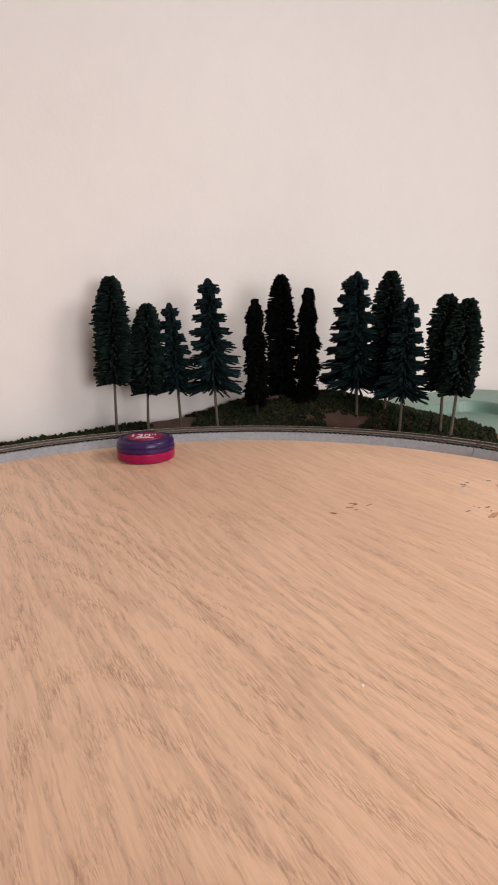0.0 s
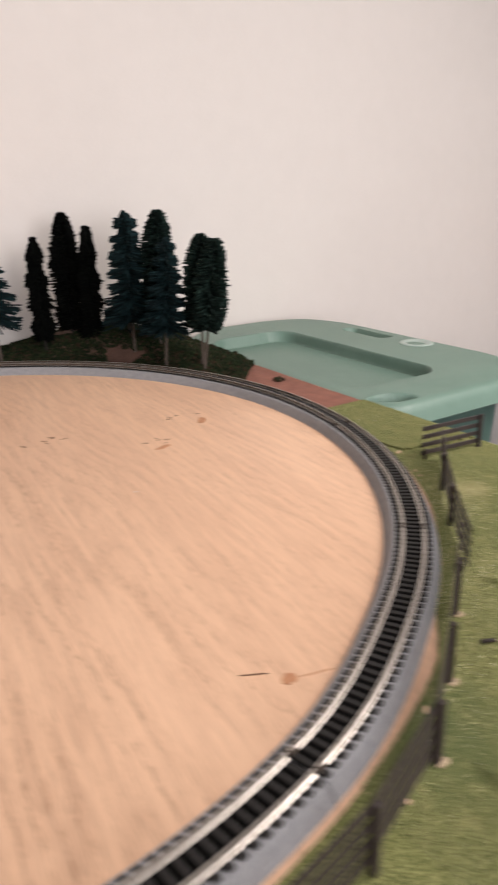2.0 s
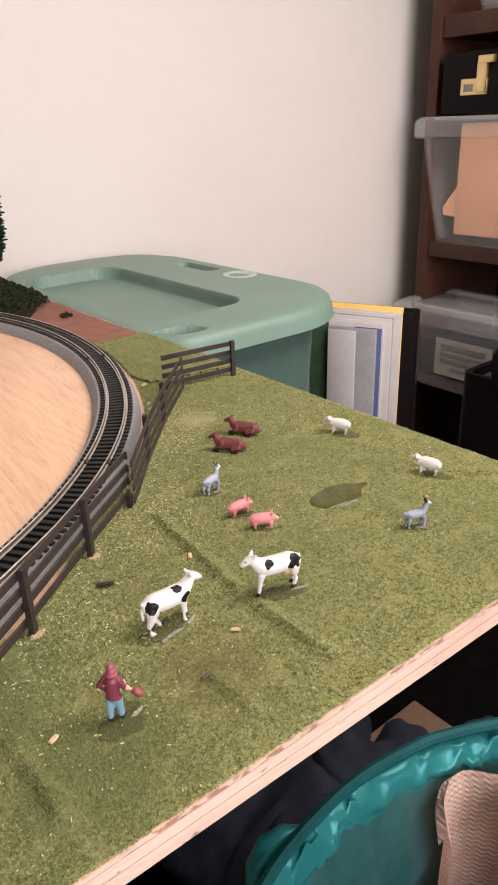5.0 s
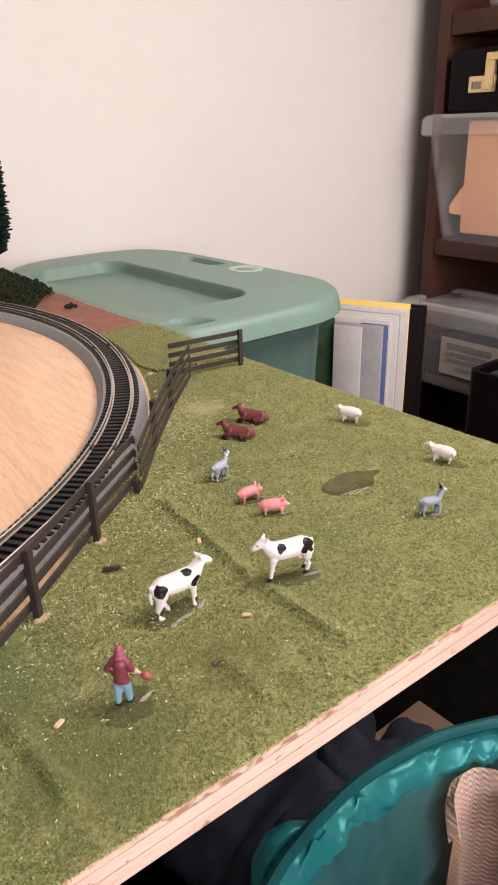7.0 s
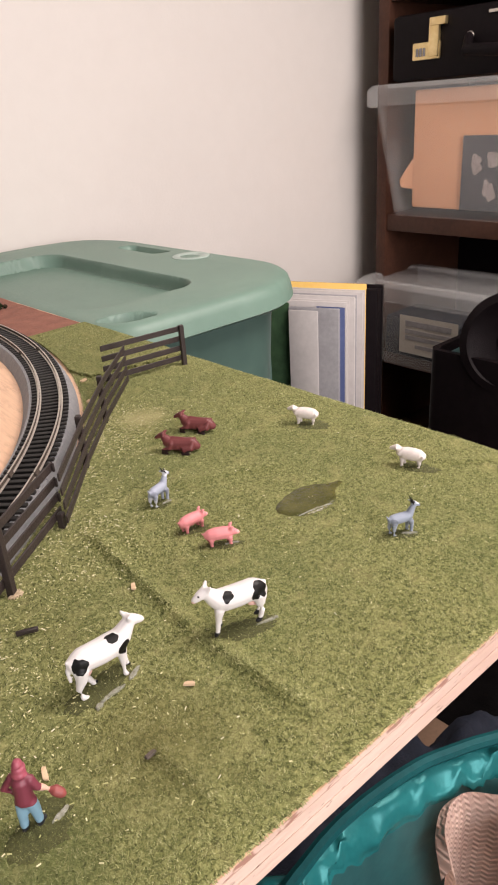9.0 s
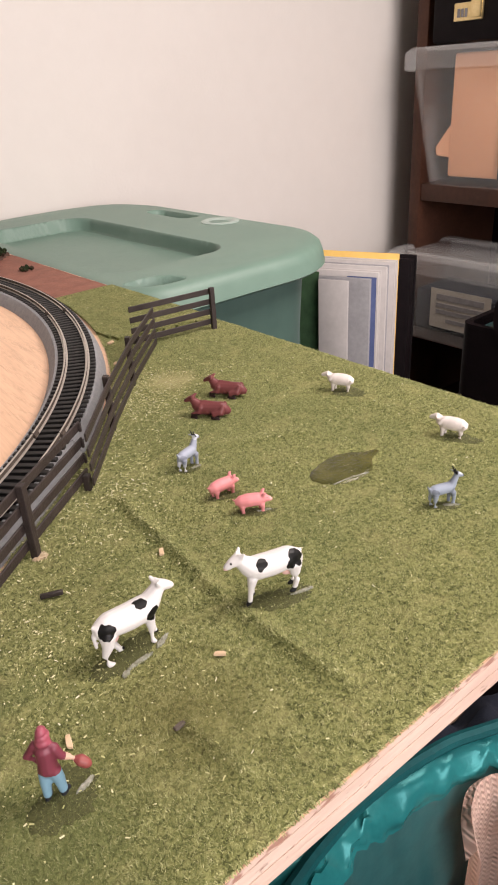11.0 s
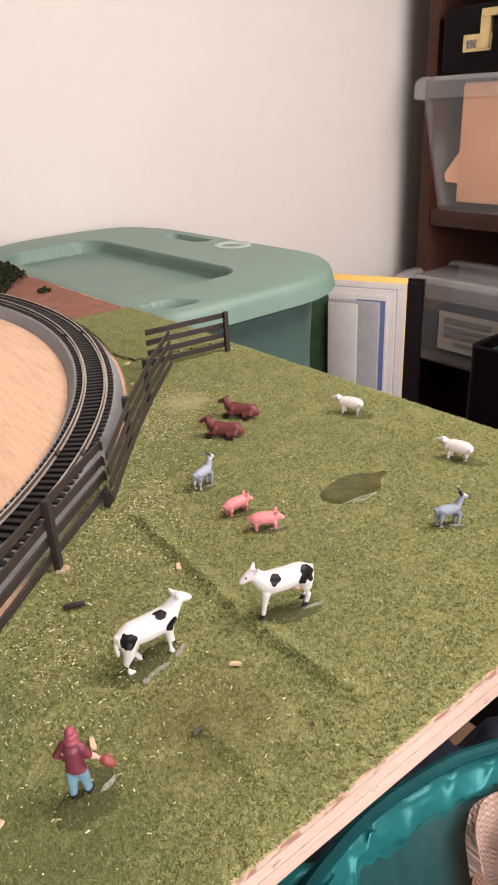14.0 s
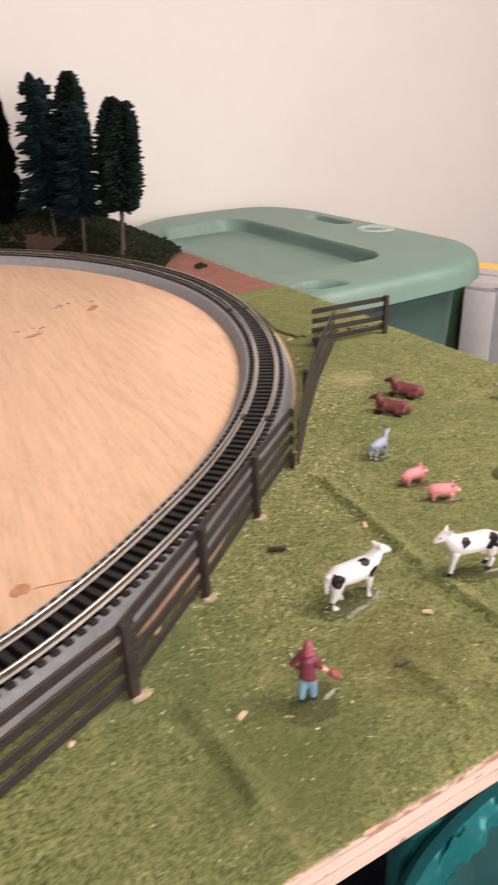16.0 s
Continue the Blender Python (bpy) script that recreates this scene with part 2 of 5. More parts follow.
CLUMP = island_colors("dark green clump foliage", [(0.0, (0.007, 0.012, 0.006)), (0.45, (0.015, 0.024, 0.010)), (0.8, (0.028, 0.038, 0.016)), (0.82, (0.035, 0.022, 0.014)), (1.0, (0.05, 0.032, 0.02))], 0.9, 0.1)
ROADBED = mottled("grey plastic roadbed", (0.25, 0.256, 0.268), (0.36, 0.366, 0.380), 190, 0.7, 0.0008, 1800)
TIE = mottled("black plastic tie", (0.011, 0.0105, 0.010), (0.026, 0.0245, 0.023), 300, 0.55, spec=0.3)
GAP_FILL = mottled("near-black gap filler", (0.002, 0.002, 0.002), (0.004, 0.004, 0.004), 300, 0.8, spec=0.05)
RAIL = mottled("nickel silver rail", (0.52, 0.48, 0.43), (0.70, 0.66, 0.60), 150, 0.38, metal=0.9)
RAIL_SIDE = mottled("tarnished brown rail side", (0.055, 0.042, 0.033), (0.13, 0.105, 0.085), 300, 0.7, spec=0.2)
FENCE = mottled("dark brown plastic fence", (0.022, 0.016, 0.0145), (0.044, 0.033, 0.030), 120, 0.48, 0.0003, 900, spec=0.35)
TREE_A = island_colors("blue green bristles", [(0.0, (0.002, 0.006, 0.007)), (0.6, (0.0055, 0.017, 0.019)), (1.0, (0.014, 0.037, 0.040))], 0.8, 0.15)
TREE_B = island_colors("dark green bristles", [(0.0, (0.002, 0.006, 0.0045)), (0.6, (0.006, 0.016, 0.0125)), (1.0, (0.016, 0.034, 0.027))], 0.8, 0.15)
TREE_C = island_colors("black green bristles", [(0.0, (0.0015, 0.002, 0.002)), (1.0, (0.005, 0.006, 0.005))], 0.9, 0.05)
BARK = mottled("grey brown wire trunk", (0.05, 0.038, 0.03), (0.12, 0.095, 0.075), 200, 0.8, 0.0004, 900)
BARK_DARK = mottled("dark wire trunk", (0.01, 0.007, 0.006), (0.02, 0.015, 0.012), 200, 0.8)
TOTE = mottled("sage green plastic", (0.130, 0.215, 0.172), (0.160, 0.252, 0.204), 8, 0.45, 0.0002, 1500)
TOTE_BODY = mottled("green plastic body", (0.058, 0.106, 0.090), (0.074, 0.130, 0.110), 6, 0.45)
SHELF_WOOD = mottled("dark walnut veneer", (0.032, 0.013, 0.008), (0.072, 0.030, 0.018), 14, 0.45, spec=0.25)
BLACK = mottled("black leatherette", (0.004, 0.003, 0.0035), (0.009, 0.006, 0.007), 60, 0.5, 0.0006, 400, spec=0.09)
BRASS = mottled("worn brass", (0.62, 0.46, 0.20), (0.82, 0.66, 0.36), 60, 0.3, metal=0.9)
CLEAR = glass_plastic("clear box plastic", (0.80, 0.81, 0.80), 0.22, 0.075)
CLEAR_RIM = glass_plastic("frosted lid plastic", (0.82, 0.82, 0.81), 0.3, 0.22)
ORANGE = mottled("peach orange paper", (0.80, 0.39, 0.21), (0.87, 0.46, 0.26), 6, 0.7)
PAPER = mottled("white paper", (0.40, 0.375, 0.365), (0.52, 0.49, 0.475), 10, 0.7)
PAPER_GREY = mottled("grey printed cover", (0.24, 0.235, 0.245), (0.36, 0.355, 0.365), 16, 0.5)
YELLOW = mottled("yellow card", (0.75, 0.48, 0.12), (0.85, 0.58, 0.18), 12, 0.6)
BLUE = mottled("blue card", (0.055, 0.08, 0.19), (0.09, 0.12, 0.27), 12, 0.6)
DARK_GREEN = mottled("dark green flocked sheet", (0.010, 0.032, 0.011), (0.026, 0.070, 0.026), 60, 0.95)
TEAL = mottled("shiny teal nylon", (0.010, 0.105, 0.112), (0.018, 0.160, 0.165), 24, 0.27, 0.0003, 160)
TEAL_HEM = mottled("dark teal hem tape", (0.003, 0.050, 0.056), (0.006, 0.080, 0.086), 30, 0.55, 0.0003, 900, spec=0.12)
TEAL.node_tree.nodes["Principled BSDF"].inputs["Specular Tint"].default_value = (0.30, 0.95, 0.95, 1)
TEAL_DARK = mottled("teal mesh lining", (0.015, 0.066, 0.070), (0.030, 0.118, 0.120), 9, 0.40, 0.0004, 60)
NAVY = mottled("navy cloth", (0.005, 0.0065, 0.012), (0.017, 0.021, 0.034), 30, 0.85, 0.001, 500, spec=0.2)
CARDBOARD = mottled("brown cardboard", (0.10, 0.058, 0.035), (0.16, 0.095, 0.058), 20, 0.85)
LEAD = mottled("dull silver glue", (0.12, 0.125, 0.07), (0.42, 0.42, 0.36), 520, 0.14, 0.0010, 800)
POND = mottled("olive resin pond", (0.042, 0.046, 0.011), (0.105, 0.100, 0.030), 120, 0.15, 0.0006, 500, spec=0.35)
GLUE_SHADE = mottled("dark dried glue and shade", (0.042, 0.046, 0.015), (0.115, 0.12, 0.042), 700, 0.6, 0.0006, 1500, spec=0.25)
CHIP = mottled("pale wood chip", (0.52, 0.36, 0.22), (0.72, 0.54, 0.36), 200, 0.8)
TORN = mottled("torn paper", (0.26, 0.20, 0.11), (0.66, 0.52, 0.36), 420, 0.9, 0.0006, 900)
PURPLE = mottled("purple plastic lid", (0.024, 0.008, 0.055), (0.034, 0.012, 0.075), 40, 0.3, spec=0.3)
MAGENTA = mottled("magenta plastic", (0.25, 0.002, 0.045), (0.31, 0.004, 0.060), 40, 0.3, spec=0.3)
LABEL_RED = mottled("red label", (0.24, 0.004, 0.040), (0.31, 0.008, 0.055), 60, 0.4)
WHITE_INK = mottled("white ink", (0.70, 0.62, 0.64), (0.8, 0.72, 0.74), 60, 0.5)
FOIL = mottled("silver foil", (0.66, 0.67, 0.68), (0.86, 0.87, 0.88), 90, 0.35, 0.0008, 260, metal=0.25)
FOIL_DARK = mottled("dark print", (0.13, 0.12, 0.12), (0.22, 0.21, 0.21), 90, 0.4)
FOIL_RED = mottled("red print", (0.42, 0.07, 0.10), (0.55, 0.12, 0.15), 90, 0.4)


def knit():
    """Rows of small zigzag stitches."""
    n = Nodes("beige knit", rough=0.95)
    v = n.coords()
    xyz = n.add("ShaderNodeSeparateXYZ")
    n.link(v, xyz.inputs[0])
    zig = n.math("PINGPONG", n.math("MULTIPLY", xyz.outputs["X"], 190.0), 0.5)
    row = n.math("SINE", n.math("MULTIPLY", n.math("ADD", n.math("MULTIPLY", xyz.outputs["Z"], 190.0), zig), math.tau))
    f = n.noise(v, 60, 3)
    lit = n.ramp(f, [(0.3, (0.78, 0.57, 0.48)), (0.7, (0.86, 0.66, 0.57))])
    n.color(n.mix(n.ramp(row, [(0.0, (0.22, 0.22, 0.22)), (0.6, (0, 0, 0))]), lit, (0.56, 0.38, 0.31)))
    return n.bump(row, 0.0004).mat


KNIT = knit()

# ---- mesh helpers ----


def mesh_of(name, bm, *mats, smooth=None):
    me = bpy.data.meshes.new(name)
    bm.normal_update()
    bm.to_mesh(me)
    bm.free()
    for m in mats:
        me.materials.append(m)
    if smooth:
        me.shade_smooth()
        me.set_sharp_from_angle(angle=radians(smooth))
    return me


def thing(name, bm, mat, label, category, kind="", group="", smooth=40, m=None):
    ob = tagged(new(name, mesh_of(name, bm, *(mat if isinstance(mat, tuple) else (mat,)), smooth=smooth)), label, category, group, kind)
    if m is not None:
        ob.matrix_world = m
    return ob


def empty(name, label, category, m=None, kind="", group=""):
    ob = tagged(new(name), label, category, group, kind)
    ob.empty_display_size = 0.01
    if m is not None:
        ob.matrix_world = m
    return ob


def part(name, bm, mat, parent, label="", smooth=40, kind=""):
    ob = new(name, mesh_of(name, bm, *(mat if isinstance(mat, tuple) else (mat,)), smooth=smooth))
    ob.parent = parent
    return tagged(ob, label, kind=kind)


def box(x0, x1, y0, y1, z0, z1, bevel=0.0, bm=None, segments=2):
    out = bm or bmesh.new()
    vs = bmesh.ops.create_cube(out, size=1.0)["verts"]
    for v in vs:
        v.co = Vector(((x0 + x1) / 2 + v.co.x * (x1 - x0), (y0 + y1) / 2 + v.co.y * (y1 - y0), (z0 + z1) / 2 + v.co.z * (z1 - z0)))
    if bevel:
        es = {e for v in vs for e in v.link_edges}
        bmesh.ops.bevel(out, geom=list(es), offset=bevel, segments=segments, affect="EDGES", profile=0.5)
    return out


def beam(p, q, w, h, bevel=0.0, bm=None):
    """A plank from p to q, w thick across and h high."""
    out = bm or bmesh.new()
    p, q = Vector(p), Vector(q)
    d = q - p
    side = Vector((-d.y, d.x, 0)).normalized() if abs(d.x) + abs(d.y) > 1e-9 else Vector((1, 0, 0))
    up = d.cross(side).normalized() * -1 if abs(d.z) < d.length * 0.9 else Vector((-side.y, side.x, 0))
    vs = []
    for c in (p, q):
        for a, b in ((-1, -1), (1, -1), (1, 1), (-1, 1)):
            vs.append(out.verts.new(c + side * a * w / 2 + up * b * h / 2))
    fs = [out.faces.new([vs[i] for i in f]) for f in ((3, 2, 1, 0), (4, 5, 6, 7), (0, 1, 5, 4), (1, 2, 6, 5), (2, 3, 7, 6), (3, 0, 4, 7))]
    bmesh.ops.recalc_face_normals(out, faces=fs)
    if bevel:
        bmesh.ops.bevel(out, geom=list({e for f in fs for e in f.edges}), offset=bevel, segments=1, affect="EDGES")
    return out


def chain(bm, stations, sides=10):
    """A tube through stations (point, radius) with round ends."""
    pts = [Vector(p) for p, r in stations]
    rad = [r for p, r in stations]
    d0, d1 = (pts[0] - pts[1]).normalized(), (pts[-1] - pts[-2]).normalized()
    seq = [(pts[0] + d0 * rad[0] * 0.85, rad[0] * 0.45), *zip(pts, rad), (pts[-1] + d1 * rad[-1] * 0.85, rad[-1] * 0.45)]
    rings = []
    for i, (p, r) in enumerate(seq):
        a, b = seq[max(i - 1, 0)][0], seq[min(i + 1, len(seq) - 1)][0]
        q = (b - a).normalized().to_track_quat("Z", "Y")
        rings.append([bm.verts.new(p + q @ Vector((math.cos(k * math.tau / sides) * r, math.sin(k * math.tau / sides) * r, 0))) for k in range(sides)])
    for r0, r1 in zip(rings, rings[1:]):
        for k in range(sides):
            bm.faces.new((r0[k], r0[(k + 1) % sides], r1[(k + 1) % sides], r1[k]))
    bm.faces.new(rings[0][::-1])
    bm.faces.new(rings[-1])
    return bm


def ball(bm, p, rx, ry, rz, seg=12):
    for v in bmesh.ops.create_uvsphere(bm, u_segments=seg, v_segments=max(6, seg // 2 + 1), radius=1)["verts"]:
        v.co = Vector((p[0] + v.co.x * rx, p[1] + v.co.y * ry, p[2] + v.co.z * rz))
    return bm


def sweep_arc(profile, c, a0, a1, steps, closed=True, warp=None):
    """Sweeps (radius, z) points about c from a0 to a1 degrees; warp(degrees) is added to the radius."""
    bm = bmesh.new()
    rings = []
    for i in range(steps + 1):
        a = radians(a0 + (a1 - a0) * i / steps)
        w = warp(math.degrees(a)) if warp else 0.0
        rings.append([bm.verts.new((c[0] + (r + w) * math.cos(a), c[1] + (r + w) * math.sin(a), z)) for r, z in profile])
    n = len(profile)
    for r0, r1 in zip(rings, rings[1:]):
        for k in range(n if closed else n - 1):
            bm.faces.new((r0[k], r1[k], r1[(k + 1) % n], r0[(k + 1) % n]))
    if closed:
        bm.faces.new(rings[0])
        bm.faces.new(rings[-1][::-1])
    bmesh.ops.recalc_face_normals(bm, faces=bm.faces)
    return bm


def rounded(x0, x1, y0, y1, r, seg=8):
    out = []
    for cx, cy, a in ((x1 - r, y1 - r, 0), (x0 + r, y1 - r, 90), (x0 + r, y0 + r, 180), (x1 - r, y0 + r, 270)):
        for k in range(seg + 1):
            t = radians(a + 90 * k / seg)
            out.append((cx + r * math.cos(t), cy + r * math.sin(t)))
    return out


def loft(loops, cap_bottom=True, cap_top=True):
    """Closed loops of equal count, bottom to top."""
    bm = bmesh.new()
    rings = [[bm.verts.new(p) for p in loop] for loop in loops]
    n = len(rings[0])
    for a, b in zip(rings, rings[1:]):
        for k in range(n):
            bm.faces.new((a[k], a[(k + 1) % n], b[(k + 1) % n], b[k]))
    if cap_bottom:
        bm.faces.new(rings[0][::-1])
    if cap_top:
        bm.faces.new(rings[-1])
    return bm


def lathe(profile, seg=40):
    """(radius, z) points turned about z; radius 0 ends close it."""
    bm = bmesh.new()
    rings = []
    for r, z in profile:
        rings.append([bm.verts.new((r * math.cos(k * math.tau / seg), r * math.sin(k * math.tau / seg), z)) for k in range(seg)])
    for a, b in zip(rings, rings[1:]):
        for k in range(seg):
            bm.faces.new((a[k], a[(k + 1) % seg], b[(k + 1) % seg], b[k]))
    bm.faces.new(rings[0][::-1])
    bm.faces.new(rings[-1])
    return bm


# ---- room ----
FLOOR_Z, TOP_Z = -0.76, 1.70
WALL_Y = 1.075
thing("floor", box(-1.8, 2.6, -2.5, WALL_Y, FLOOR_Z - 0.05, FLOOR_Z), SHADED_CARPET, "carpeted floor under the train table, shade painted in near black", "floor", "structure", smooth=None)
thing("ceiling", box(-1.9, 2.7, -2.6, WALL_Y + 0.1, TOP_Z, TOP_Z + 0.05), CEILING, "plain white ceiling", "ceiling", "structure", smooth=None)
thing("wall_north", box(-1.9, 2.7, WALL_Y, WALL_Y + 0.1, FLOOR_Z - 0.05, TOP_Z), WALL, "warm white painted wall behind the layout", "wall", "structure", smooth=None)
thing("wall_east", box(2.6, 2.7, -2.5, WALL_Y, FLOOR_Z - 0.05, TOP_Z), WALL, "warm white painted wall behind the shelf", "wall", "structure", smooth=None)
thing("wall_west", box(-1.9, -1.8, -2.5, WALL_Y, FLOOR_Z - 0.05, TOP_Z), WALL, "warm white painted side wall", "wall", "structure", smooth=None)
south = box(-1.9, -0.5, -2.6, -2.5, FLOOR_Z - 0.05, TOP_Z)
box(1.0, 2.7, -2.6, -2.5, FLOOR_Z - 0.05, TOP_Z, bm=south)
box(-0.5, 1.0, -2.6, -2.5, FLOOR_Z - 0.05, -0.1, bm=south)
box(-0.5, 1.0, -2.6, -2.5, 1.2, TOP_Z, bm=south)
thing("wall_south", south, WALL, "warm white painted wall with a window opening", "wall", "structure", smooth=None)

# ---- table board ----
BX0, BX1, BY0, BY1 = -0.42, 0.775, -0.081, 1.071


def skew(x, y):
    """The front edge was sawn slightly out of square: the shift of a point near it."""
    return (-0.0005 - 0.025 * (x - 0.53)) * max(0.0, 1 - (y - BY0) / 0.05)


def slab(inset, z0, z1):
    bm = box(BX0 + inset, BX1 - inset, BY0 + inset, BY1 - inset, z0, z1)
    for v in bm.verts:
        v.co.y += skew(v.co.x, v.co.y)
    return bm


table = empty("plywood_table", "bare plywood train table board with raw layered edge", "table", kind="")
top = part("board_face", slab(0, -0.0006, 0.0), BOARD, table, "pinkish plywood face with open grain", smooth=None)
z = -0.0006
for k, t in enumerate((0.0026, 0.0004, 0.0055, 0.0006, 0.0068)):
    inset = 0.0006 * (k % 2)
    part("ply_layer", slab(inset, z - t, z), EDGE_CHIPPED if k == 0 else EDGE_LIGHT if k % 2 == 0 else EDGE_DARK, table, smooth=None)
    z -= t
for lx, ly in ((BX0 + 0.05, BY0 + 0.12), (BX1 - 0.12, BY1 - 0.08), (BX0 + 0.05, BY1 - 0.08), (0.22, 0.30)):
    part("leg", box(lx - 0.02, lx + 0.02, ly - 0.02, ly + 0.02, FLOOR_Z, z, 0.002), EDGE_DARK, table, smooth=None)

# ---- railway ----
C = (0.2005, 0.510)
FOOT = 0.4645
RC = FOOT + 0.0219
HALF = 0.0078


RISE = 0.0035


def rail_profile(r):
    return [(r + a, z + RISE) for a, z in ((-0.0016, 0.0080), (0.0016, 0.0080), (0.0004, 0.0085), (0.0003, 0.0099), (0.0006, 0.0102), (0.0006, 0.0110), (0.0004, 0.0112), (-0.0004, 0.0112), (-0.0006, 0.0110), (-0.0006, 0.0102), (-0.0003, 0.0099), (-0.0004, 0.0085))]


def swell(a):
    """How far the loop bulges outwards at an angle in degrees, towards the front of the table."""
    a = (a + 180) % 360 - 180
    up, down = min(1.0, max(0.0, (-56 - a) / 16)), min(1.0, max(0.0, (a + 140) / 30))
    return 0.0056 * up * up * (3 - 2 * up) * down * down * (3 - 2 * down)


def rail_bar(r, a0, a1):
    """A rail with a bright worn head and foot and tarnished sides."""
    bm = sweep_arc(rail_profile(r), C, a0, a1, 24, warp=swell)
    for f in bm.faces:
        zs = [v.co.z - RISE for v in f.verts]
        f.material_index = 0 if min(zs) > 0.01095 or max(zs) < 0.0086 else 1
    return bm


tie_mesh = mesh_of("tie", box(-0.0135, 0.0135, -0.0018, 0.0018, 0.0055 + RISE, 0.0080 + RISE, 0.0003, segments=1), TIE)
roadbed_profile = [(FOOT, 0.0), (FOOT + 0.0006, 0.0016), (FOOT + 0.0062, 0.0062 + RISE), (FOOT + 0.0078, 0.0066 + RISE), (FOOT + 0.0352, 0.0066 + RISE), (FOOT + 0.0366, 0.0062 + RISE), (FOOT + 0.0412, 0.0014), (FOOT + 0.0416, 0.0)]
for s in range(12):
    a0 = -43.5 + 30 * s
    sec = empty("track_section", "curved model railway track on grey plastic roadbed", "track", group="loop of curved track sections")
    part("roadbed", sweep_arc(roadbed_profile, C, a0 + 0.05, a0 + 29.95, 24, warp=swell), ROADBED, sec, "light grey moulded plastic ballast bed", smooth=30)
    for r in (RC - HALF, RC + HALF):
        part("rail", rail_bar(r, a0 + 0.06, a0 + 29.94), (RAIL, RAIL_SIDE), sec, "dull metal rail", smooth=30)
    # Added filler strip: shade in the tie gaps put into a near-black colour.
    part("tie_gap_fill", sweep_arc([(RC + q * 0.0100, z + RISE) for q, z in ((-1, 0.0064), (1, 0.0064), (1, 0.0070), (-1, 0.0070))], C, a0 + 0.06, a0 + 29.94, 24, warp=swell), GAP_FILL, sec, "added near-black filler for the shade between the ties", smooth=None)
    for k in range(38):
        a = a0 + 30 * (k + 0.5) / 38
        tie = new("tie", tie_mesh)
        tie.parent = sec
        tie.matrix_world = pose(C[0] + (RC + swell(a)) * math.cos(radians(a)), C[1] + (RC + swell(a)) * math.sin(radians(a)), 0, 0, 0, a)
    for r in (RC - HALF, RC + HALF):
        a = radians(a0)
        j = sweep_arc([(r - 0.0017, 0.0082 + RISE), (r + 0.0017, 0.0082 + RISE), (r + 0.0012, 0.0100 + RISE), (r - 0.0012, 0.0100 + RISE)], C, a0 + 0.06, a0 + 0.75, 2, warp=swell)
        part("rail_joiner", j, RAIL_SIDE, sec, "small dull metal rail joiner", smooth=None)

# ---- ground covers ----
def mat_r(x, y):
    """Radius of the mat's cut edge: close to the roadbed at the far side, a strip of bare board away beside the long fence."""
    a = math.degrees(math.atan2(y - C[1], x - C[0]))
    return FOOT + 0.0424 + 0.0094 * min(1.0, max(0.0, (-54.5 - a) / 5)) + 0.0026 * min(1.0, max(0.0, (a + 42) / 6))


def lump(x, y):
    """Height of the grass mat above the board: soft waves and pressed folds."""
    h = 0.0010 + 0.0006 * noise.noise(Vector((x * 14, y * 14, 3.0))) + 0.0003 * noise.noise(Vector((x * 60, y * 60, 1.0)))

    def fold(p, q, width, height):
        px, py, qx, qy = *p, *q
        dx, dy = qx - px, qy - py
        t = max(0.0, min(1.0, ((x - px) * dx + (y - py) * dy) / (dx * dx + dy * dy)))
        d = math.hypot(x - px - t * dx, y - py - t * dy)
        # steep towards one side, running out gently on the other
        width *= 1.40 if dx * (y - py) - dy * (x - px) > 0 else 0.72
        return height * math.exp(-((d / width) ** 2)) * min(1.0, 6 * t + 0.2, 6 * (1 - t) + 0.2)

    h += fold((0.556, 0.112), (0.5435, -0.003), 0.0032, 0.0036) + fold((0.5435, -0.003), (0.547, -0.062), 0.0034, 0.0039)
    h += fold((0.497, -0.030), (0.499, -0.065), 0.0036, 0.0030) + fold((0.414, -0.004), (0.417, -0.058), 0.0034, 0.0034)
    h += fold((0.60, 0.125), (0.68, 0.085), 0.005, 0.0016) + fold((0.735, 0.02), (0.775, -0.02), 0.004, 0.0018)
    return max(h, 0.0004)


def mat_sheet(inside, x0, x1, y0, y1, step, lift=0.0):
    """A sheet with thickness over the cells for which inside() holds."""
    bm = bmesh.new()
    nx, ny = int((x1 - x0) / step) + 1, int((y1 - y0) / step) + 1
    grid = {}

    def vert(i, j):
        if (i, j) not in grid:
            x, y = min(x0 + i * step, x1), min(y0 + j * step, y1)
            d = math.hypot(x - C[0], y - C[1])
            edge = mat_r(x, y) + 0.0006 * noise.noise(Vector((x * 120, y * 120, 9)))
            if d < edge + 0.35 * step:
                x, y = C[0] + (x - C[0]) * edge / d, C[1] + (y - C[1]) * edge / d
            y += skew(x, y)
            grid[i, j] = bm.verts.new((x, y, lump(x, y) + lift))
        return grid[i, j]

    for i in range(nx):
        for j in range(ny):
            x, y = x0 + (i + 0.5) * step, y0 + (j + 0.5) * step
            if inside(x, y) and x < x1 and y < y1:
                bm.faces.new((vert(i, j), vert(i + 1, j), vert(i + 1, j + 1), vert(i, j + 1)))
    rim = [e for e in bm.edges if e.is_boundary]
    made = bmesh.ops.extrude_edge_only(bm, edges=rim)["geom"]
    for v in made:
        if isinstance(v, bmesh.types.BMVert):
            v.co.z = 0.0001
    bmesh.ops.recalc_face_normals(bm, faces=bm.faces)
    return bm


def outside_track(x, y):
    return math.hypot(x - C[0], y - C[1]) > mat_r(x, y) - 0.001



def seam_y(x):
    return 0.318 + (x - 0.687) * -0.2 if x > 0.687 else 0.318 + (0.687 - x) * 8


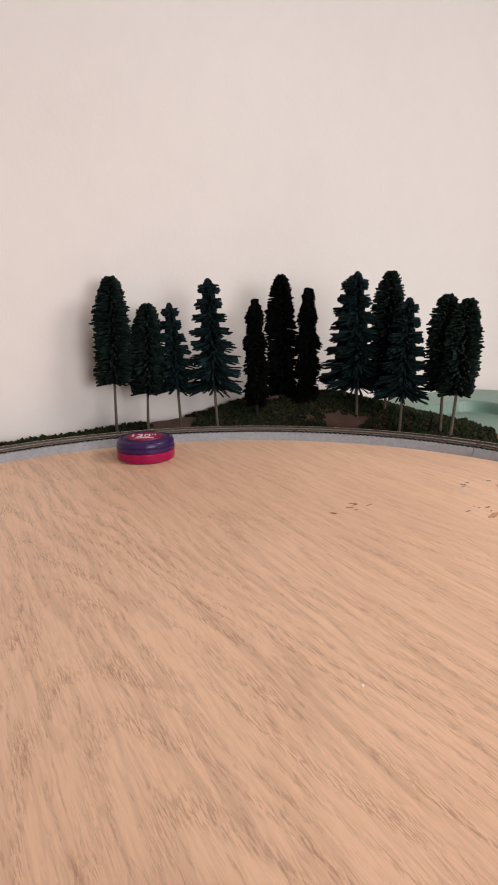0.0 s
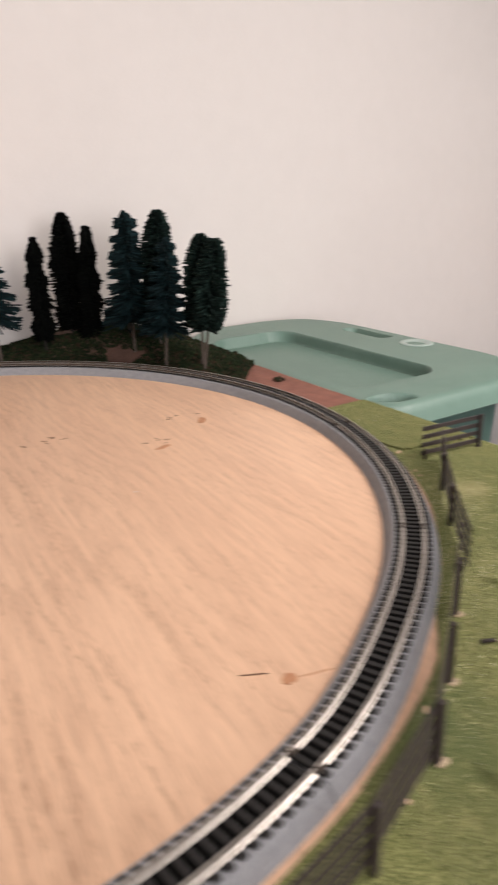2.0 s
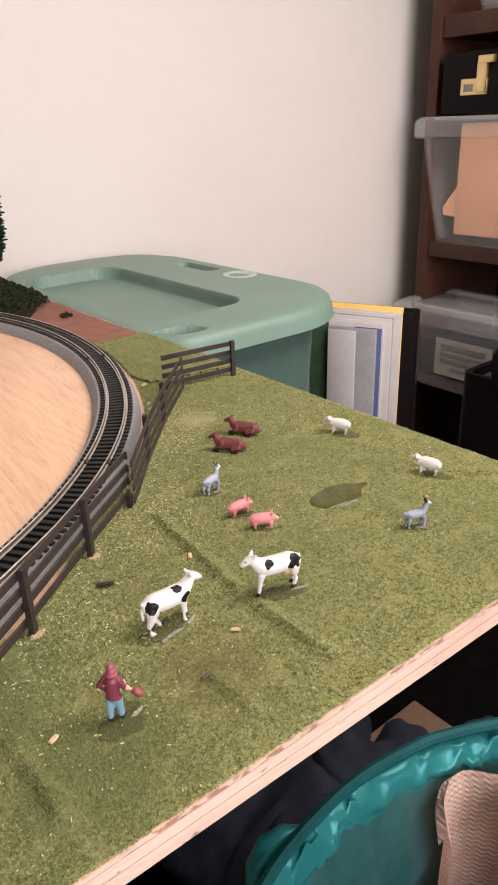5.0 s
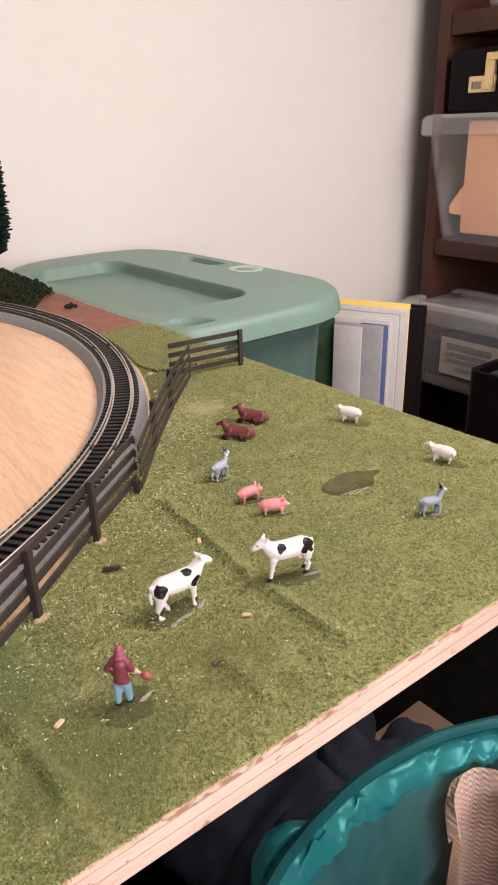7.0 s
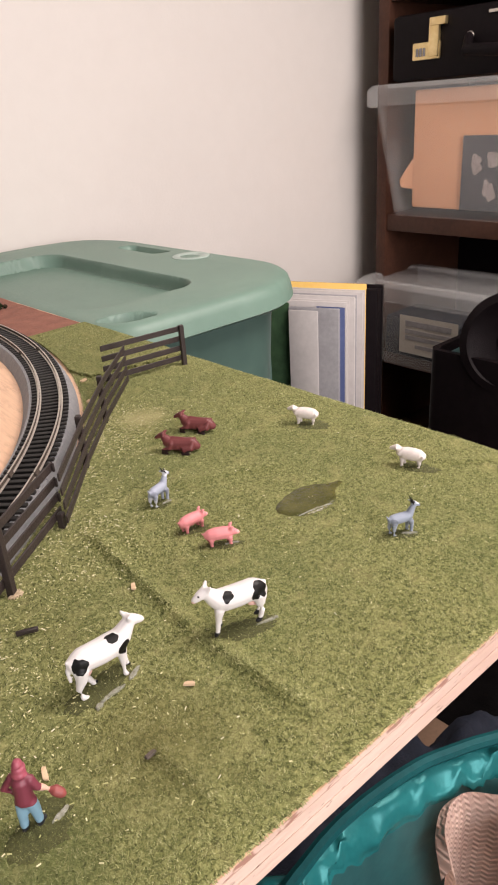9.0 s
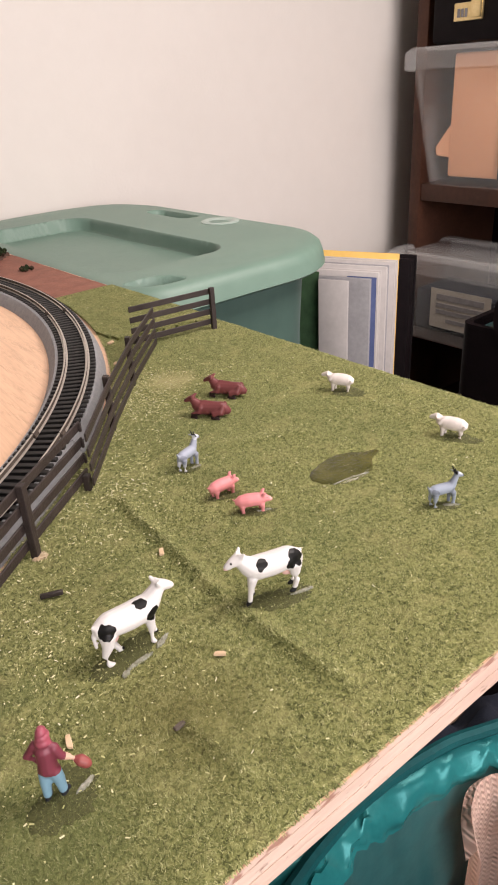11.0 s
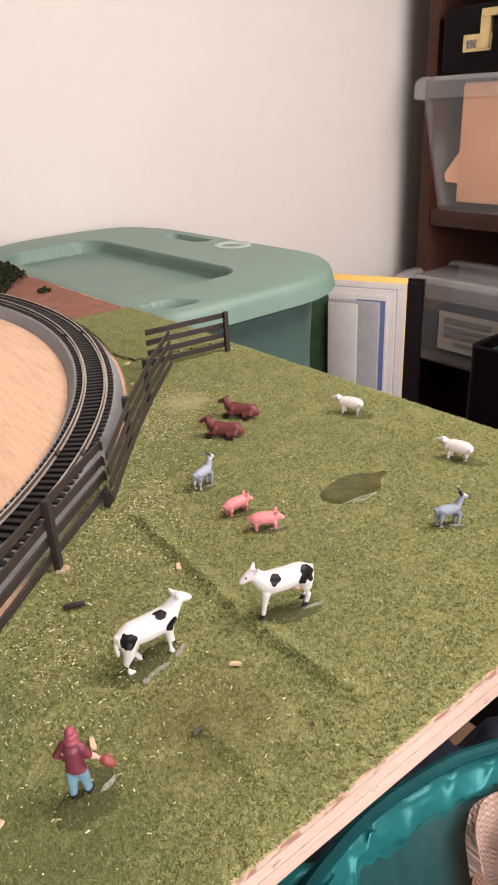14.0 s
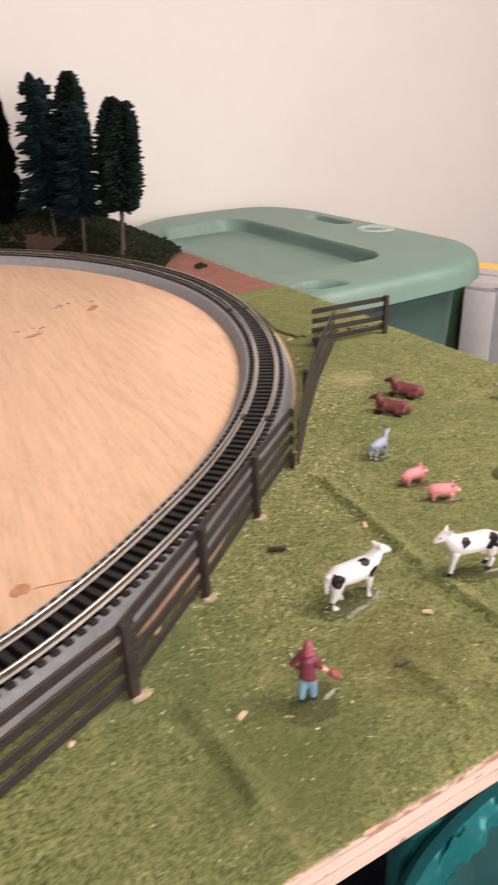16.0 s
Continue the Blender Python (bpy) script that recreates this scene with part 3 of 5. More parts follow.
thing("grass_mat", mat_sheet(lambda x, y: outside_track(x, y) and y < seam_y(x), 0.02, BX1, BY0 + 0.0006, 0.47, 0.003), GRASS,
      "olive green flocked grass mat with pressed folds", "grass mat", "structure")
thing("grass_mat_strip", mat_sheet(lambda x, y: outside_track(x, y) and y >= seam_y(x), 0.60, BX1 - 0.0008, 0.27, 0.474, 0.003, 0.0022), GRASS,
      "olive green grass mat strip beside the track", "grass mat", "structure")
thing("soil_sheet", mat_sheet(lambda x, y: outside_track(x, y) and y >= 0.474, 0.28, BX1 - 0.0008, 0.474, 1.068, 0.006, 0.0004), SOIL,
      "flat red brown soil sheet along the track", "soil", "structure")


def stuff(name, verts, faces, mat, label, category):
    me = bpy.data.meshes.new(name)
    me.from_pydata(verts, [], faces)
    me.materials.append(mat)
    return tagged(new(name, me), label, category, kind="stuff")


def scatter_blades(count, seed):
    r = random.Random(seed)
    vs, fs = [], []
    while len(fs) < count:
        x, y = r.uniform(0.36, BX1 - 0.002), r.uniform(BY0 + 0.004, 0.46)
        if y > 0.2 and x < 0.55:
            continue
        if not outside_track(x, y) or (((x - 0.66) / 0.026) ** 2 + ((y - 0.0455) / 0.0135) ** 2 < 1):
            continue
        y += skew(x, y)
        z = lump(x, y) + (0.0022 if y >= seam_y(x) else 0)
        a = r.uniform(0, math.tau)
        tilt = r.uniform(0.7, 1.5)
        L, w = r.uniform(0.0007, 0.0021), r.uniform(0.00009, 0.00019)
        dx, dy = math.cos(a), math.sin(a)
        ex, ey, ez = dx * math.sin(tilt) * L, dy * math.sin(tilt) * L, math.cos(tilt) * L
        n = len(vs)
        vs += [(x - dy * w, y + dx * w, z - 0.0003), (x + dy * w, y - dx * w, z - 0.0003), (x + ex, y + ey, z + ez)]
        fs.append((n, n + 1, n + 2))
    for k in range(9000):
        # loose fringe that hangs over the cut edges of the board
        front = r.random() < 0.62
        x, y = (r.uniform(0.33, BX1), BY0 + r.uniform(-0.0002, 0.003)) if front else (BX1 - r.uniform(-0.0002, 0.003), r.uniform(BY0, 0.30))
        if noise.noise(Vector((x * 60, y * 60, 7))) < -0.38:
            continue
        y += skew(x, y)
        z = lump(x, y)
        L, w = r.uniform(0.0005, 0.0018), r.uniform(0.00015, 0.00032)
        out = Vector((r.uniform(-0.6, 0.6), -1, r.uniform(-0.7, 0.5))) if front else Vector((1, r.uniform(-0.6, 0.6), r.uniform(-0.7, 0.5)))
        e = out.normalized() * L
        n = len(vs)
        vs += [(x - w, y - w * (not front), z), (x + w, y + w * (not front), z), (x + e.x, y + e.y, z + e.z)]
        fs.append((n, n + 1, n + 2))
    return vs, fs


stuff("grass_fibres", *scatter_blades(480000, 11), BLADES, "short olive and straw flock fibres on the grass mat", "grass")


def scatter_flakes(count, seed):
    r = random.Random(seed)
    vs, fs = [], []
    n_done = 0
    spots = [(0.50, 0.105, 0.03), (0.60, 0.175, 0.03), (0.665, 0.215, 0.02), (0.46, 0.02, 0.04), (0.47, 0.045, 0.025), (0.56, 0.13, 0.02), (0.545, 0.10, 0.02), (0.625, 0.19, 0.015), (0.64, 0.225, 0.018)]
    while n_done < count:
        if r.random() < 0.70:
            cx, cy, s = r.choice(spots)
            x, y = r.gauss(cx, s), r.gauss(cy, s)
        else:
            x, y = r.uniform(0.36, BX1 - 0.01), r.uniform(BY0 + 0.01, 0.45)
        if not outside_track(x, y) or not (BY0 + 0.004 < y < 0.46 and x < BX1 - 0.004):
            continue
        z = lump(x, y) + 0.0008 + (0.0022 if y >= seam_y(x) else 0)
        a, L, w, t = r.uniform(0, math.tau), 0.00020 + 0.0007 * r.random() ** 2, r.uniform(0.00012, 0.00028), 0.0002
        c, s = math.cos(a), math.sin(a)
        tip = r.uniform(-0.3, 0.3) * L
        n = len(vs)
        for zz in (0, t):
            for px, py in ((-L, -w), (L, -w * 0.6), (L * 0.8, w), (-L * 0.9, w * 0.8)):
                vs.append((x + px * c - py * s, y + px * s + py * c, z + zz + tip * px / L))
        fs += [(n + 3, n + 2, n + 1, n), (n + 4, n + 5, n + 6, n + 7), (n, n + 1, n + 5, n + 4), (n + 1, n + 2, n + 6, n + 5), (n + 2, n + 3, n + 7, n + 6), (n + 3, n, n + 4, n + 7)]
        n_done += 1
    return vs, fs


stuff("pale_flakes", *scatter_flakes(3300, 5), FLAKES, "loose pale straw flakes strewn on the grass mat", "flakes")

# ---- hill ----


def hill(x, y):
    d = math.hypot(x - C[0], y - C[1]) - (FOOT + 0.054)
    ramp = min(1.0, max(0.0, d / 0.06))
    ramp = ramp * ramp * (3 - 2 * ramp)
    east = min(1.0, max(0.0, (0.775 - x) / 0.10))
    south = min(1.0, max(0.0, (y - 0.63) / 0.12))
    west = min(1.0, max(0.0, (x - 0.12) / 0.25))
    bulge = 0.019 + 0.024 * math.exp(-(((x - 0.60) / 0.13) ** 2 + ((y - 0.93) / 0.13) ** 2))
    low = 0.22 + 0.78 * min(1.0, max(0.0, (x - 0.45) / 0.15)) ** 1.3
    return 0.0012 + ramp * low * (0.25 + 0.75 * east ** 0.7) * south ** 0.7 * (0.3 + 0.7 * west) * bulge + 0.003 * ramp * noise.noise(Vector((x * 30, y * 30, 5)))


bm = bmesh.new()
step = 0.008
grid = {}
for i in range(int((BX1 - 0.006 - 0.0) / step) + 1):
    for j in range(int((1.069 - 0.61) / step) + 1):
        x, y = 0.0 + i * step, 0.61 + j * step
        if math.hypot(x - C[0], y - C[1]) > FOOT + 0.052 and (x < 0.66 or y > 0.650 + 1.05 * (x - 0.711)):
            grid[i, j] = bm.verts.new((x, y, hill(x, y)))
for (i, j), v in list(grid.items()):
    q = [grid.get(k) for k in ((i, j), (i + 1, j), (i + 1, j + 1), (i, j + 1))]
    if all(q):
        bm.faces.new(q)
rim = [e for e in bm.edges if e.is_boundary]
for v in bmesh.ops.extrude_edge_only(bm, edges=rim)["geom"]:
    if isinstance(v, bmesh.types.BMVert):
        v.co.z = 0.0006
bmesh.ops.recalc_face_normals(bm, faces=bm.faces)
thing("earth_hill", bm, EARTH, "low brown earth hill along the wall behind the track", "hill", "structure")


def clumps(count, seed):
    """Tufts of ground foam: small crumpled octahedra in patches."""
    r = random.Random(seed)
    vs, fs = [], []
    done = 0
    while done < count:
        x, y = r.uniform(0.05, BX1 - 0.012), r.uniform(0.62, 1.066)
        d = math.hypot(x - C[0], y - C[1]) - (FOOT + 0.056)
        if d < 0 or (x > 0.66 and y < 0.652 + 1.05 * (x - 0.711)):
            continue
        cover = noise.noise(Vector((x * 11, y * 11, 2.0))) + (0.35 if d > 0.03 else 0.05) + (0.2 if x > 0.62 else 0)
        if cover < 0.02 or (x < 0.3 and d > 0.05):
            continue
        s = r.uniform(0.0008, 0.0029)
        z = hill(x, y) + s * r.uniform(0.2, 1.6)
        n = len(vs)
        for dx, dy, dz in ((1, 0, 0), (0, 1, 0), (-1, 0, 0), (0, -1, 0), (0, 0, 1), (0, 0, -1)):
            k = s * r.uniform(0.6, 1.4)
            vs.append((x + dx * k + r.uniform(-.3, .3) * s, y + dy * k + r.uniform(-.3, .3) * s, z + dz * k))
        fs += [(n + a, n + b, n + c) for a, b, c in ((0, 1, 4), (1, 2, 4), (2, 3, 4), (3, 0, 4), (1, 0, 5), (2, 1, 5), (3, 2, 5), (0, 3, 5))]
        done += 1
    return vs, fs


stuff("hill_undergrowth", *clumps(27000, 21), CLUMP, "dark green clump foliage covering the hill", "undergrowth")


def bush(x, y, s, seed):
    r = random.Random(seed)
    bm = bmesh.new()
    for k in range(26):
        a, rr = r.uniform(0, math.tau), s * math.sqrt(r.random())
        q = s * r.uniform(0.18, 0.34)
        zz = hill(x, y) if y > 0.62 else 0.002
        vs = bmesh.ops.create_icosphere(bm, subdivisions=1, radius=q)["verts"]
        for v in vs:
            v.co = Vector((x + math.cos(a) * rr + v.co.x * r.uniform(.7, 1.3), y + math.sin(a) * rr + v.co.y * r.uniform(.7, 1.3), zz + q * 0.6 + (s - rr) * 0.5 * r.random() + v.co.z * r.uniform(.7, 1.3)))
    return thing("bush", bm, CLUMP, "small dark green foam bush on the soil", "bush", smooth=None)


bush(0.746, 0.6195, 0.0075, 3)

# ---- trees ----


def bristles(r, z0, z1, profile, count, length_jitter, droop, thick):
    """Radial bristles of a bottle brush crown, from its wire outwards, in small bundles."""
    vs, fs = [], []
    for k in range(count):
        u = (k + r.random()) / count
        z = z0 + (z1 - z0) * u
        a = k * 2.39996 + r.uniform(-0.5, 0.5)
        R = profile(u) * r.uniform(1 - length_jitter, 1.0) * (1 + 0.10 * math.sin(3 * a + 9 * u) + 0.06 * math.sin(7 * a - 23 * u))
        d = Vector((math.cos(a), math.sin(a), 0))
        t = Vector((-d.y, d.x, 0))
        rise = r.uniform(-0.10, 0.10)
        swing = r.uniform(-0.16, 0.16)
        n = len(vs)
        for f, w in ((0.0, 0.9), (0.55, 1.0), (0.9, 1.15), (1.0, 0.7)):
            s = R * f
            p = d * s + t * swing * s + Vector((0, 0, z + (droop(u) * f ** 1.5 + rise * f) * R))
            w *= thick
            vs += [tuple(p + t * w), tuple(p - t * w * 0.7 + Vector((0, 0, w * 0.9))), tuple(p - t * w * 0.5 - Vector((0, 0, w * 0.9)))]
        for m in (n, n + 3, n + 6):
            fs += [(m, m + 1, m + 4, m + 3), (m + 1, m + 2, m + 5, m + 4), (m + 2, m, m + 3, m + 5)]
        fs.append((n + 9, n + 10, n + 11))
    return vs, fs


def column(u):
    """A bullet: widest low down, narrowing to a round top."""
    top = 1.0 if u < 0.52 else math.sqrt(max(0.05, 1 - ((u - 0.52) / 0.49) ** 2))
    foot = 0.86 + 0.14 * min(1.0, u / 0.12)
    return top * foot * (1.04 - 0.10 * u)


def tiered(tiers, spread):
    def shape(u):
        k = u * tiers
        f = k - math.floor(k)
        ring = 0.92 + 0.08 * min(1.0, f / 0.2) if f < 0.55 else 0.52
        blunt = 1.0 if u < 0.93 else math.sqrt(max(0.12, 1 - ((u - 0.93) / 0.075) ** 2))
        return (spread * (1 - u) ** 0.95 + 0.30) * ring * blunt
    return shape


TREES = [
    # base x, y, z; top dx, z; crown bottom z; half width; kind; bristle paint
    (0.321, 1.018, 0.008, 0.004, 0.230, 0.081, 0.0290, "column", TREE_B),
    (0.364, 1.003, 0.008, 0.008, 0.191, 0.064, 0.0260, "column", TREE_B),
    (0.412, 0.988, 0.012, -0.012, 0.192, 0.068, 0.0340, "tiered", TREE_A),
    (0.453, 0.951, 0.012, -0.009, 0.225, 0.069, 0.0440, "tiered", TREE_A),
    (0.527, 0.958, 0.018, -0.001, 0.194, 0.036, 0.0225, "slim", TREE_C),
    (0.576, 0.962, 0.018, 0.000, 0.227, 0.046, 0.0265, "column", TREE_C),
    (0.596, 0.924, 0.018, 0.004, 0.208, 0.040, 0.0225, "slim", TREE_C),
    (0.646, 0.896, 0.030, 0.013, 0.224, 0.072, 0.0400, "tiered", TREE_A),
    (0.634, 0.850, 0.019, -0.002, 0.230, 0.066, 0.0450, "tiered", TREE_A),
    (0.668, 0.828, 0.026, 0.008, 0.229, 0.062, 0.0285, "column", TREE_B),
    (0.650, 0.776, 0.018, 0.012, 0.194, 0.060, 0.0400, "tiered", TREE_A),
    (0.693, 0.740, 0.018, 0.005, 0.197, 0.070, 0.0270, "column", TREE_B),
    (0.677, 0.706, 0.022, 0.024, 0.192, 0.068, 0.0260, "column", TREE_B),
]
LABELS = {"column": "dense dark green bottle-brush model tree on a bare wire trunk", "tiered": "tiered blue-green model fir with spreading lower boughs", "slim": "slim black-green model conifer on the hill"}
for k, (x, y, z, dx, zt, zc, w, kind, paint) in enumerate(TREES):
    r = random.Random(100 + k)
    tree = empty("model_tree", LABELS[kind], "model tree", Matrix.Translation((x, y, z)), group="row of model trees on the hill")
    part("trunk", chain(bmesh.new(), [((0, 0, -0.008), 0.0024), ((dx * 0.3, 0, (zc - z) * 0.9), 0.0019), ((dx, 0, zt - z - 0.004), 0.0010)], 8), BARK_DARK if paint is TREE_C else BARK, tree, "bare twisted wire trunk")
    if kind == "column":
        vs, fs = bristles(r, zc - z, zt - z, lambda u: w * column(u), 1150, 0.17, lambda u: -0.06 + 0.75 * max(0, u - 0.75) * 4 * (u - 0.6), 0.0013)
    elif kind == "slim":
        vs, fs = bristles(r, zc - z, zt - z, lambda u: w * (1.0 if u < 0.5 else 1.0 - 0.95 * (u - 0.5)) * (0.86 + 0.14 * math.sin(u * 27 + k)) * (1 if u < 0.95 else 0.7), 1500, 0.22, lambda u: -0.2, 0.0011)
    else:
        shape = tiered(7 + k % 2, 0.78)
        vs, fs = bristles(r, zc - z, zt - z, lambda u: w * shape(u), 1300, 0.20, lambda u: -0.16 + 0.14 * u, 0.0012)
    top_h, lean = zt - z, dx
    vs = [(px + lean * pz / top_h, py, pz) for px, py, pz in vs]
    me = bpy.data.meshes.new("crown")
    me.from_pydata(vs, [], fs)
    me.materials.append(paint)
    crown = new("crown", me)
    crown.parent = tree
    tagged(crown, "crown of stiff radial bristles")

# ---- fence ----


def fence_panel(posts, side, label, last_post=True, first_post=True, over=0.006, broken=False, tall=1.0):
    """Four rails along a line of posts; side: on which side of the rails the posts stand; broken: the last post is a stump."""
    p0, p1 = Vector((*posts[0], 0)), Vector((*posts[-1], 0))
    fence = empty("fence_panel", label, "fence", Matrix.Translation((p0.x, p0.y, 0)), group="brown plastic pasture fence")
    base = Matrix.Translation((-p0.x, -p0.y, 0))
    for k, p in enumerate(posts):
        if (k == 0 and not first_post) or (k == len(posts) - 1 and not last_post):
            continue
        stump = broken and k == len(posts) - 1
        bm = box(-0.0020, 0.0020, -0.0017, 0.0017, 0.0, 0.0095 if stump else 0.036 * tall, 0.0004)
        ang = math.atan2(p1.y - p0.y, p1.x - p0.x)
        n = Vector((-math.sin(ang), math.cos(ang), 0)) * side * 0.0024
        bm.transform(Matrix.Translation((p[0] - p0.x + n.x, p[1] - p0.y + n.y, 0)) @ Matrix.Rotation(ang, 4, "Z"))
        part("post", bm, FENCE, fence, smooth=None)
    for h in (0.0072 * tall, 0.0156 * tall, 0.0240 * tall, 0.0325 * tall):
        for a, b in zip(posts, posts[1:]):
            a, b = Vector((*a, h)), Vector((*b, h))
            d = (b - a).normalized()
            ext0 = over if a.xy == p0.xy else 0
            ext1 = over if b.xy == p1.xy else 0
            bm = beam(a - d * ext0, b + d * ext1, 0.0011, 0.0045 * tall, 0.0002)
            bm.transform(base)
            part("rail", bm, FENCE, fence, smooth=None)
        if broken and h > 0.01:
            # short pegs at the rail ends, left where the post has snapped off
            d = (p1 - p0).normalized()
            n = Vector((-d.y, d.x, 0)) * side * 0.0013
            c = p1 + d * over * 0.6 + n
            bm = beam((c.x, c.y, h - 0.0002), (c.x + d.x * 0.0014, c.y + d.y * 0.0014, h - 0.0002), 0.0014, 0.0050, 0.0003)
            bm.transform(base)
            part("peg", bm, FENCE, fence, smooth=None)
    return fence


fence_panel([(0.204, -0.031), (0.269, -0.0265), (0.336, -0.0125), (0.3995, 0.0125)], -1, "dark brown four-rail plastic fence beside the track", tall=1.04)
fence_panel([(0.4015, 0.0140), (0.449, 0.0490), (0.5020, 0.0910), (0.5485, 0.1265)], -1, "dark brown four-rail plastic fence with posts towards the pasture", first_post=False, broken=True, tall=1.07)
fence_panel([(0.553, 0.122), (0.598, 0.175), (0.645, 0.226), (0.694, 0.2745)], 1, "dark brown four-rail plastic fence running away along the track", first_post=False, last_post=False, over=0.004)
end_panel = fence_panel([(0.6865, 0.2905), (0.757, 0.283)], -1, "short dark brown fence end panel by the table edge", first_post=False, over=0.003)
part("peg", beam((0.0005, -0.0015, 0.0), (0.0005, -0.0015, 0.0115), 0.0026, 0.0026, 0.0003), FENCE, end_panel, "short broken post stub", smooth=None)

# ---- figures: one moulded mesh each ----
MM = 0.001


def figure(name, bm, mat, label, category, m, voxel=0.00045):
    for v in bm.verts:
        v.co *= MM
    me = mesh_of(name, bm, mat)
    ob = tagged(new(name, me), label, category)
    ob.matrix_world = m
    rm = ob.modifiers.new("fuse", "REMESH")
    rm.mode, rm.voxel_size, rm.use_smooth_shade = "VOXEL", voxel, True
    sm = ob.modifiers.new("soft", "SMOOTH")
    sm.factor, sm.iterations = 0.5, 4
    return ob


def place(x, y, heading, s=1.0):
    return Matrix.LocRotScale((x, y, lump(x, y) - 0.0003), Euler((0, 0, radians(heading))), (s, s, s))


def legs(bm, spots, top, r):
    for x, y, dx in spots:
        chain(bm, [((x, y, top), r * 1.7), ((x + dx, y, top * 0.5), r), ((x + dx * 0.4, y, 1.0), r * 0.95), ((x + dx * 0.4 + 0.8, y, 0.5), r * 0.8)], 8)


def cow(stride=0.0):
    """A standing cow; stride: how far the hind leg on its left steps forward."""
    bm = bmesh.new()
    chain(bm, [((-9.8, 0, 16.6), 4.0), ((-7.5, 0, 16.4), 4.8), ((0, 0, 15.8), 5.1), ((6.0, 0, 16.0), 5.1), ((9.4, 0, 17.0), 4.4)], 14)
    chain(bm, [((9.4, 0, 17.4), 4.3), ((12.6, 0, 20.8), 3.1), ((14.2, 0, 22.6), 2.5)], 12)
    chain(bm, [((14.2, 0, 22.8), 2.6), ((16.8, 0, 21.8), 2.1), ((19.4, 0, 20.3), 1.35)], 12)
    for q in (-1, 1):
        chain(bm, [((13.6, q * 1.5, 24.0), 1.2), ((12.6, q * 2.6, 26.0), 0.7)], 8)
        chain(bm, [((14.4, q * 0.9, 24.6), 0.6), ((14.2, q * 1.2, 25.6), 0.4)], 8)
    # hind legs with heavy thighs and bent hocks, straight forelegs
    for q, step in ((-1, 0.0), (1, stride)):
        chain(bm, [((-9.2, q * 2.0, 14.0), 3.5), ((-9.8 + step * 0.3, q * 2.4, 9.4), 2.3), ((-11.4 + step * 0.8, q * 2.4, 6.0), 1.35), ((-10.6 + step, q * 2.4, 2.2), 1.15), ((-10.2 + step, q * 2.4, 1.0), 1.2), ((-8.9 + step, q * 2.4, 0.8), 1.0)], 10)
    for q, x, dx in ((-1, 7.8, 0.0), (1, 9.4, 1.8)):
        chain(bm, [((x, q * 2.2, 13.0), 2.3), ((x + dx * 0.6, q * 2.3, 7.2), 1.25), ((x + dx, q * 2.3, 1.6), 1.05), ((x + dx + 0.9, q * 2.3, 0.8), 1.0)], 10)
    chain(bm, [((-13.2, 0, 18.4), 0.8), ((-13.7, 0, 15), 0.7), ((-13.0, 0, 9.6), 0.8)], 8)
    ball(bm, (-6.5, 0, 10.2), 2.4, 2.1, 2.0)
    return bm


def pig():
    bm = bmesh.new()
    chain(bm, [((-6.2, 0, 7.2), 3.1), ((-2, 0, 7.4), 3.7), ((3.5, 0, 7.4), 3.5), ((6, 0, 7.6), 2.8)], 12)
    chain(bm, [((6, 0, 7.8), 2.7), ((9, 0, 6.9), 1.7), ((10.2, 0, 6.5), 1.3)], 12)
    for s in (-1, 1):
        chain(bm, [((6.0, s * 1.5, 9.8), 1.1), ((6.6, s * 2.2, 11.2), 1.0), ((7.6, s * 2.4, 11.7), 0.5)], 8)
    legs(bm, [(-5.6, 1.7, -0.3), (-5.0, -1.7, 0.1), (4.6, 1.7, 0.2), (5.2, -1.7, 0.5)], 5, 1.05)
    chain(bm, [((-9.2, 0, 8.2), 0.45), ((-9.9, 0.7, 8.8), 0.35)], 6)
    return bm


def sheep():
    bm = bmesh.new()
    chain(bm, [((-6.8, 0, 8.7), 3.8), ((-2, 0, 9.0), 4.4), ((4, 0, 9.0), 4.2), ((6.5, 0, 9.4), 3.4)], 24)
    for k in range(40):
        u, a = (k * 0.618) % 1, k * 2.4
        ball(bm, (-9 + 16 * u, 3.3 * math.cos(a), 9 + 3.3 * math.sin(a)), 1.25, 1.25, 1.25, 10)
    chain(bm, [((6.5, 0, 10.2), 2.8), ((9.6, 0, 12.6), 2.2), ((13.0, 0, 11.4), 1.3)], 12)
    for s in (-1, 1):
        chain(bm, [((9.4, s * 1.4, 13.2), 0.7), ((8.6, s * 3.0, 12.6), 0.5)], 8)
    legs(bm, [(-6.2, 1.9, -0.6), (-5.2, -1.9, 0), (4.8, 1.9, 0.2), (3.8, -1.9, 0.4)], 6, 1.1)
    return bm


